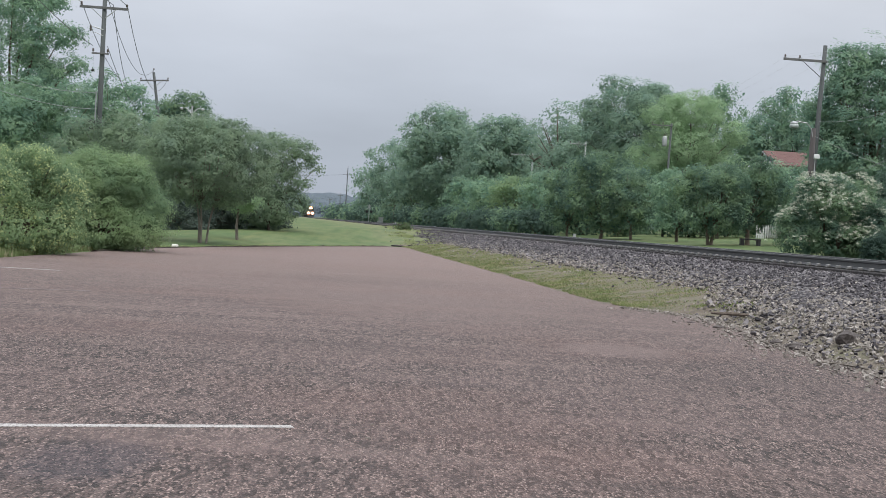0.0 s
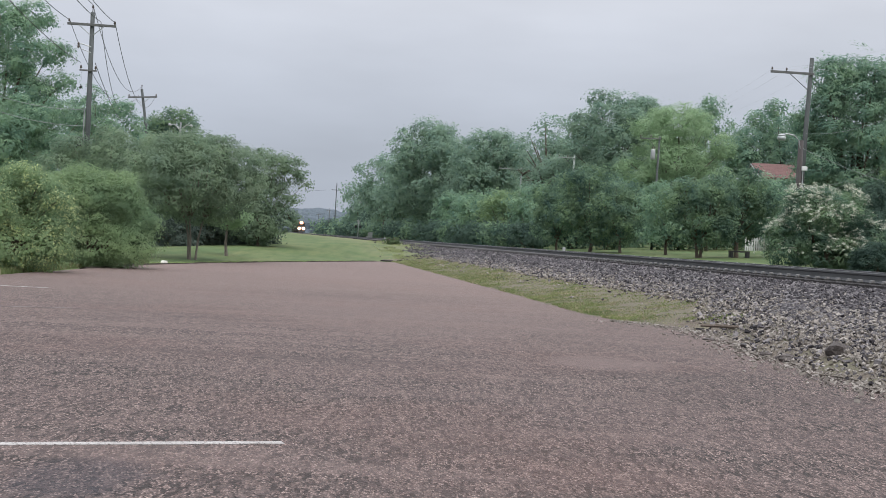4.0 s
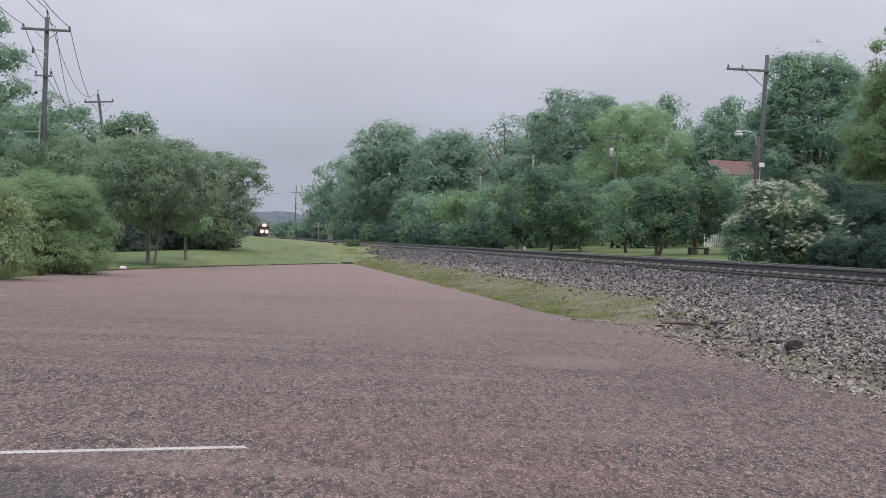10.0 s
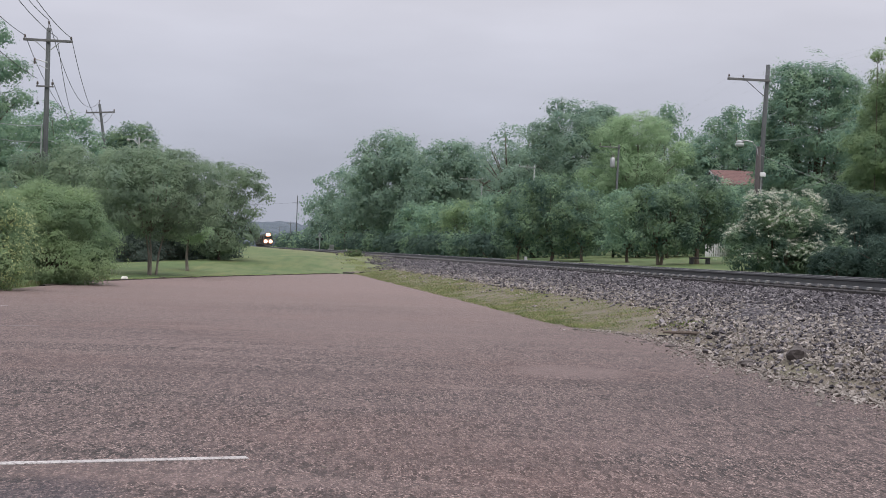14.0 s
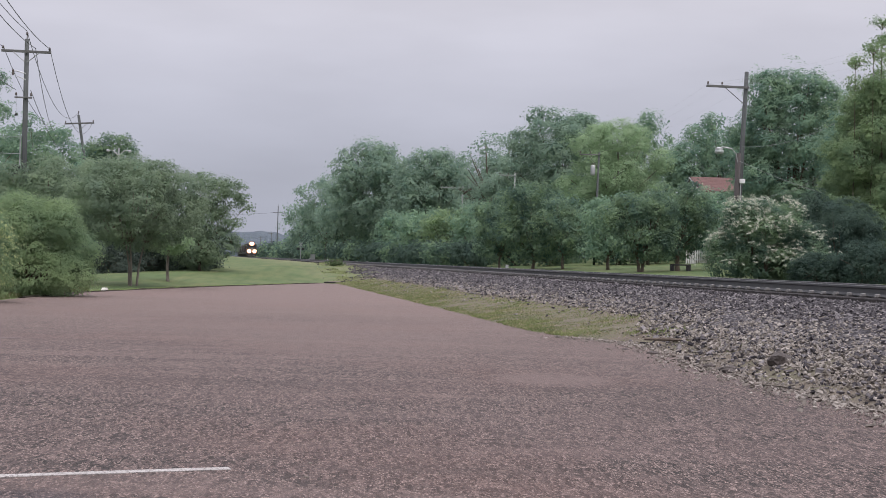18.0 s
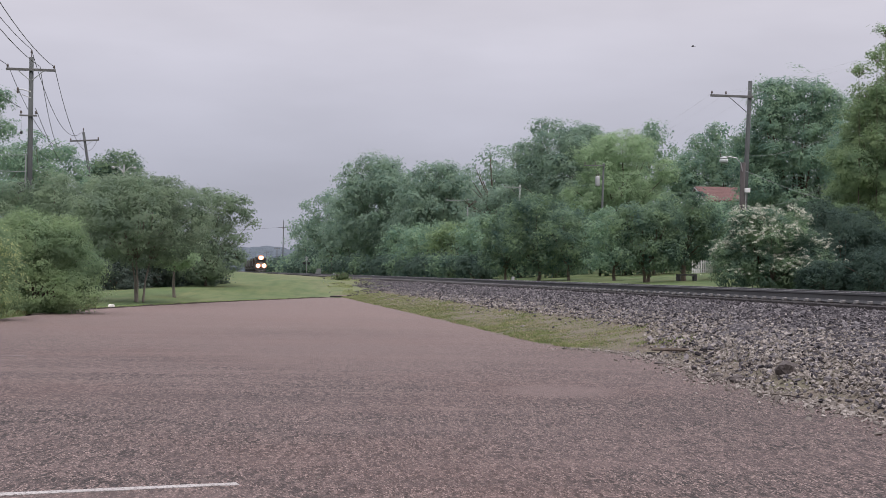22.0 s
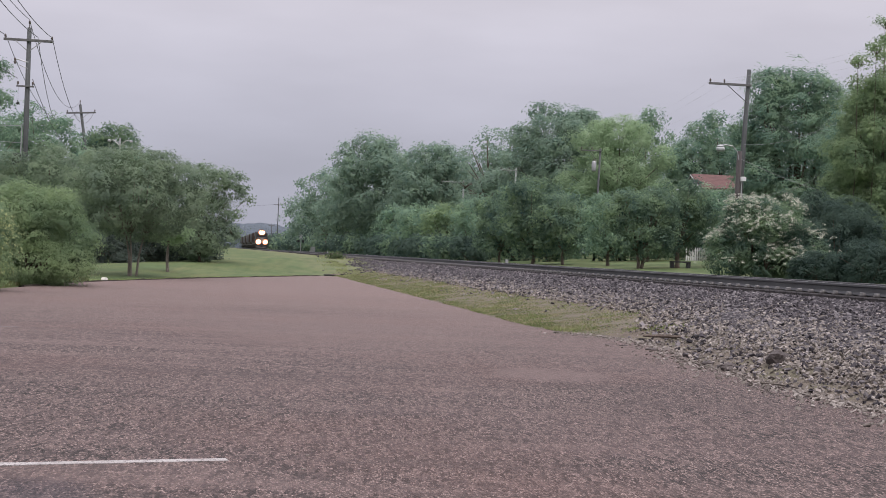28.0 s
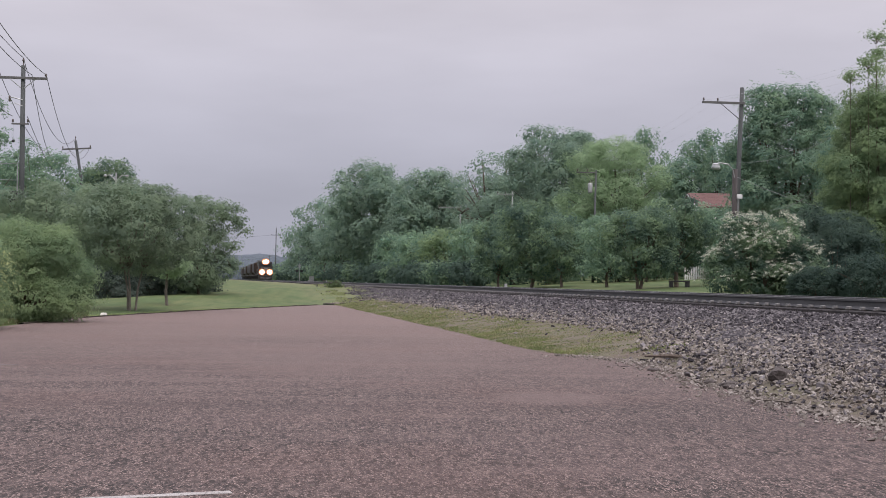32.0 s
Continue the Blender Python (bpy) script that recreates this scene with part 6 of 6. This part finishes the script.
def build_locomotive():
    """Nose at y = 0, the body behind it along -y."""
    ob = thing("locomotive", 0, 0, RAIL_TOP_Z, "black diesel locomotive with its headlights lit", "locomotive")
    bm = bmesh.new()
    box(bm, -1.5, 1.5, -21.4, -0.5, 1.2, 1.5, 0.04)
    part("underframe", bm, LOCO_BLACK, ob)
    bm = bmesh.new()
    box(bm, -0.95, 0.95, -20.6, -6.6, 1.5, 4.25, 0.1)
    hood = part("engine_hood", bm, LOCO_BLACK, ob)
    for i in range(10):
        for side in (-0.965, 0.965):
            bm = bmesh.new()
            box(bm, side - 0.02, side + 0.02, -19.8 + i * 1.25, -18.75 + i * 1.25, 1.7, 3.5, 0.01)
            part("hood_door", bm, LOCO_BLACK, hood)
    bm = bmesh.new()
    box(bm, -1.35, 1.35, -20.4, -16.5, 3.3, 4.5, 0.15)
    part("radiator", bm, LOCO_BLACK, hood)
    bm = bmesh.new()
    box(bm, -1.5, 1.5, -6.6, -3.0, 1.5, 4.35, 0.06)
    bmesh.ops.translate(bm, verts=[v for v in bm.verts if v.co.z > 4 and abs(v.co.x) > 1.3], vec=(0, 0, -0.25))
    cab = part("cab", bm, LOCO_BLACK, ob)
    for sx in (-1, 1):
        bm = bmesh.new()
        box(bm, min(sx * 0.12, sx * 1.1), max(sx * 0.12, sx * 1.1), -3.02, -2.98, 3.05, 3.75, 0.02)
        part("windscreen", bm, GLASS, cab)
        bm = bmesh.new()
        box(bm, sx * 1.5 - 0.02, sx * 1.5 + 0.02, -5.6, -4.2, 3.05, 3.75, 0.015)
        part("side_window", bm, GLASS, cab)
    bm = bmesh.new()
    box(bm, -0.95, 0.95, -3.0, -1.15, 1.5, 2.95, 0.12)
    nose = part("nose", bm, LOCO_BLACK, ob)
    bm = bmesh.new()
    box(bm, -0.4, 0.4, -1.14, -1.1, 1.55, 2.7, 0.02)
    part("nose_door", bm, LOCO_GREY, nose)
    bm = bmesh.new()
    box(bm, -0.62, 0.62, -3.1, -2.7, 3.72, 4.58, 0.06)
    house = part("headlight_housing", bm, LOCO_BLACK, cab)
    for sx in (-0.2, 0.2):
        # lens oversized for the lamp's bloom; an added glowing ring gives its halo
        bm = bmesh.new()
        lathe(bm, [(0.42, 0.0), (0.42, 0.04), (0.35, 0.08), (0.12, 0.1)], (sx, -2.71, 4.15), 18, "y")
        lens = part("headlight", bm, LAMP_GLOW, house, "lit headlight")
        bm = bmesh.new()
        lathe(bm, [(0.68, 0.012), (0.68, 0.02), (0.4, 0.024), (0.25, 0.024)], (sx, -2.71 + 0.004 * (sx > 0), 4.15), 18, "y")
        part("glare_ring", bm, HALO_GLOW, lens, "orange ring standing in for the lamp's glare")
    for sx in (-0.85, 0.85):
        bm = bmesh.new()
        box(bm, sx - 0.24, sx + 0.24, -0.75, -0.5, 1.5, 2.05, 0.03)
        box_ = part("ditch_light_box", bm, LOCO_BLACK, ob)
        # likewise an oversized lens, with a ring added as its orange glare
        bm = bmesh.new()
        lathe(bm, [(0.5, 0.0), (0.5, 0.04), (0.42, 0.08), (0.12, 0.1)], (sx, -0.49, 1.8), 18, "y")
        lens = part("ditch_light", bm, LAMP_GLOW, box_, "lit ditch light")
        bm = bmesh.new()
        lathe(bm, [(0.74, 0.012), (0.74, 0.02), (0.52, 0.024), (0.4, 0.024)], (sx, -0.49, 1.8), 18, "y")
        part("glare_ring", bm, HALO_GLOW, lens, "orange ring standing in for the lamp's glare")
    bm = bmesh.new()
    box(bm, -1.45, 1.45, -0.75, -0.5, 0.35, 1.2, 0.04)
    pilot = part("pilot", bm, LOCO_BLACK, ob)
    bm = bmesh.new()
    v = [bm.verts.new(p) for p in ((-1.4, -0.5, 0.12), (0, -0.05, 0.12), (1.4, -0.5, 0.12), (1.4, -0.5, 0.62), (0, -0.3, 0.62), (-1.4, -0.5, 0.62))]
    bm.faces.new((v[0], v[1], v[4], v[5])); bm.faces.new((v[1], v[2], v[3], v[4])); bm.faces.new((v[0], v[5], v[4], v[3], v[2], v[1]))
    part("snow_plough", bm, LOCO_BLACK, pilot)
    bm = bmesh.new()
    box(bm, -0.2, 0.2, -0.5, 0.25, 0.72, 1.0, 0.05)
    part("coupler", bm, WHEEL_STEEL, pilot)
    for sx in (-1.42, 1.42):
        bm = bmesh.new()
        tube(bm, [(sx, -0.6, 2.5), (sx, -3.0, 2.5)], 0.02, 6)
        for yy in (-0.6, -1.8, -2.95):
            tube(bm, [(sx, yy, 1.5), (sx, yy, 2.5)], 0.02, 6)
        part("handrail", bm, LOCO_GREY, ob)
        bm = bmesh.new()
        tube(bm, [(sx, -6.7, 2.5), (sx, -21.2, 2.5)], 0.02, 6)
        for k in range(8):
            tube(bm, [(sx, -6.8 - k * 2.05, 1.5), (sx, -6.8 - k * 2.05, 2.5)], 0.02, 6)
        part("handrail", bm, LOCO_GREY, ob)
        for k in range(3):
            bm = bmesh.new()
            box(bm, min(sx, sx * 0.8), max(sx, sx * 0.8), -1.0, -0.76, 0.5 + k * 0.32, 0.54 + k * 0.32)
            part("step", bm, LOCO_GREY, pilot)
    bm = bmesh.new()
    box(bm, -1.3, 1.3, -13.6, -8.4, 0.35, 1.2, 0.2)
    part("fuel_tank", bm, LOCO_BLACK, ob)
    bm = bmesh.new()
    lathe(bm, [(0.1, 0), (0.11, 0.5), (0.16, 0.55)], (0.4, -4.5, 4.35), 10)
    part("horn", bm, LOCO_GREY, cab)
    bm = bmesh.new()
    box(bm, -0.4, 0.4, -12.0, -10.6, 4.25, 4.5, 0.05)
    part("exhaust_stack", bm, WHEEL_STEEL, hood)
    wheels = bogie(-4.3, (-2.0, 0.0, 2.0), ob) + bogie(-17.4, (-2.0, 0.0, 2.0), ob)
    return ob, wheels


def build_wagon(paint, label):
    """A covered hopper wagon, nose end at y = 0."""
    ob = thing("hopper_wagon", 0, 0, RAIL_TOP_Z, label, "railway wagon", "wagons of the train")
    bm = bmesh.new()
    box(bm, -1.5, 1.5, -16.2, -0.8, 1.9, 4.3, 0.2)
    body = part("body", bm, paint, ob)
    for k in range(11):
        for sx in (-1.53, 1.53):
            bm = bmesh.new()
            box(bm, sx - 0.04, sx + 0.04, -15.6 + k * 1.42, -15.5 + k * 1.42, 1.9, 4.2)
            part("side_rib", bm, paint, body)
    bm = bmesh.new()
    box(bm, -0.5, 0.5, -15.8, -1.2, 4.3, 4.5, 0.08)
    part("roof_hatch", bm, paint, body)
    for k in range(3):
        bm = bmesh.new()
        yy = -13.2 + k * 4.7
        r = bmesh.ops.create_cone(bm, cap_ends=True, segments=4, radius1=0.5, radius2=2.0, depth=1.3)["verts"]
        bmesh.ops.rotate(bm, verts=r, cent=(0, 0, 0), matrix=Matrix.Rotation(radians(45), 3, "Z"))
        bmesh.ops.translate(bm, verts=r, vec=(0, yy, 1.3))
        part("hopper_chute", bm, paint, ob)
    bm = bmesh.new()
    box(bm, -1.3, 1.3, -17.0, 0.0, 1.05, 1.3, 0.04)
    part("underframe", bm, WHEEL_STEEL, ob)
    bogie(-2.6, (-0.9, 0.9), ob)
    bogie(-14.4, (-0.9, 0.9), ob)
    return ob


LOCO, WHEELSETS = build_locomotive()
HOME = pose(0, 0, RAIL_TOP_Z)
BROWN_WAGON = build_wagon(CAR_BROWN, "rusty brown hopper wagon behind the locomotive")
GREY_WAGON = build_wagon(CAR_GREY, "dull grey hopper wagon in the train")
WAGONS = [BROWN_WAGON, GREY_WAGON] + [copy_thing((BROWN_WAGON, GREY_WAGON, GREY_WAGON)[i % 3], HOME) for i in range(9)]


# ---------------------------------------------------------------- a bird
def build_bird():
    ob = thing("bird", 0, 0, 0, "small dark bird flying across the sky", "bird")
    bm = bmesh.new()
    lathe(bm, [(0.005, -0.1), (0.02, -0.07), (0.035, -0.02), (0.032, 0.04), (0.022, 0.07), (0.006, 0.1)], (0, 0, 0), 10, "y")
    bmesh.ops.scale(bm, vec=(0.55, 0.55, 0.55), verts=bm.verts)
    part("body", bm, DARK_METAL, ob)
    for side in (-1, 1):
        bm = bmesh.new()
        v = [bm.verts.new(p) for p in ((side * 0.02, 0.04, 0.01), (side * 0.1, 0.06, 0.05), (side * 0.2, 0.0, 0.03), (side * 0.1, -0.03, 0.045), (side * 0.02, -0.04, 0.01))]
        v2 = [bm.verts.new(q.co - Vector((0, 0, 0.006))) for q in v]
        bm.faces.new(v); bm.faces.new(v2[::-1])
        for k in range(5):
            bm.faces.new((v[k], v[(k + 1) % 5], v2[(k + 1) % 5], v2[k]))
        bmesh.ops.recalc_face_normals(bm, faces=bm.faces)
        bmesh.ops.scale(bm, vec=(0.55, 0.55, 0.55), verts=bm.verts)
        part("wing", bm, DARK_METAL, ob)
    bm = bmesh.new()
    box(bm, -0.02, 0.02, -0.17, -0.08, -0.003, 0.003)
    bmesh.ops.scale(bm, vec=(0.55, 0.55, 0.55), verts=bm.verts)
    part("tail", bm, DARK_METAL, ob)
    return ob


BIRD = build_bird()


# ---------------------------------------------------------------- movement
def train_at(t):
    """How far up the line the locomotive's nose is."""
    return 606.0 - 9.3 * t


def motions():
    times = [0, 0.1, 0.5] + [float(t) for t in range(1, 32)] + [31.5, 31.9, 32]

    def on_line(s):
        return Matrix.Translation(rail_point(s, -0.755, RAIL_TOP_Z)) @ pose(0, 0, 0, 0, 0, HEADING + 180)

    walk(LOCO, [(t, on_line(train_at(t))) for t in times])
    for i, w in enumerate(WAGONS):
        walk(w, [(t, on_line(train_at(t) + 22.0 + 17.4 * i)) for t in times])
    for w in WHEELSETS:
        y = w.matrix_basis.translation.y
        walk(w, [(k / 15, pose(0, y, 0.52) @ pose(0, 0, 0, -math.degrees(9.3 * k / 15 / 0.52) % 360)) for k in range(0, 481)])
    walk(BIRD, [(t, pose(10.23 - (7.2 if t < 22 else 6.73) * (t - 22.0), 45, 8.92 + 0.17 * (t - 22.0) * math.exp(-abs(t - 22) / 6), 0, 0, 90)) for t in times])


motions()
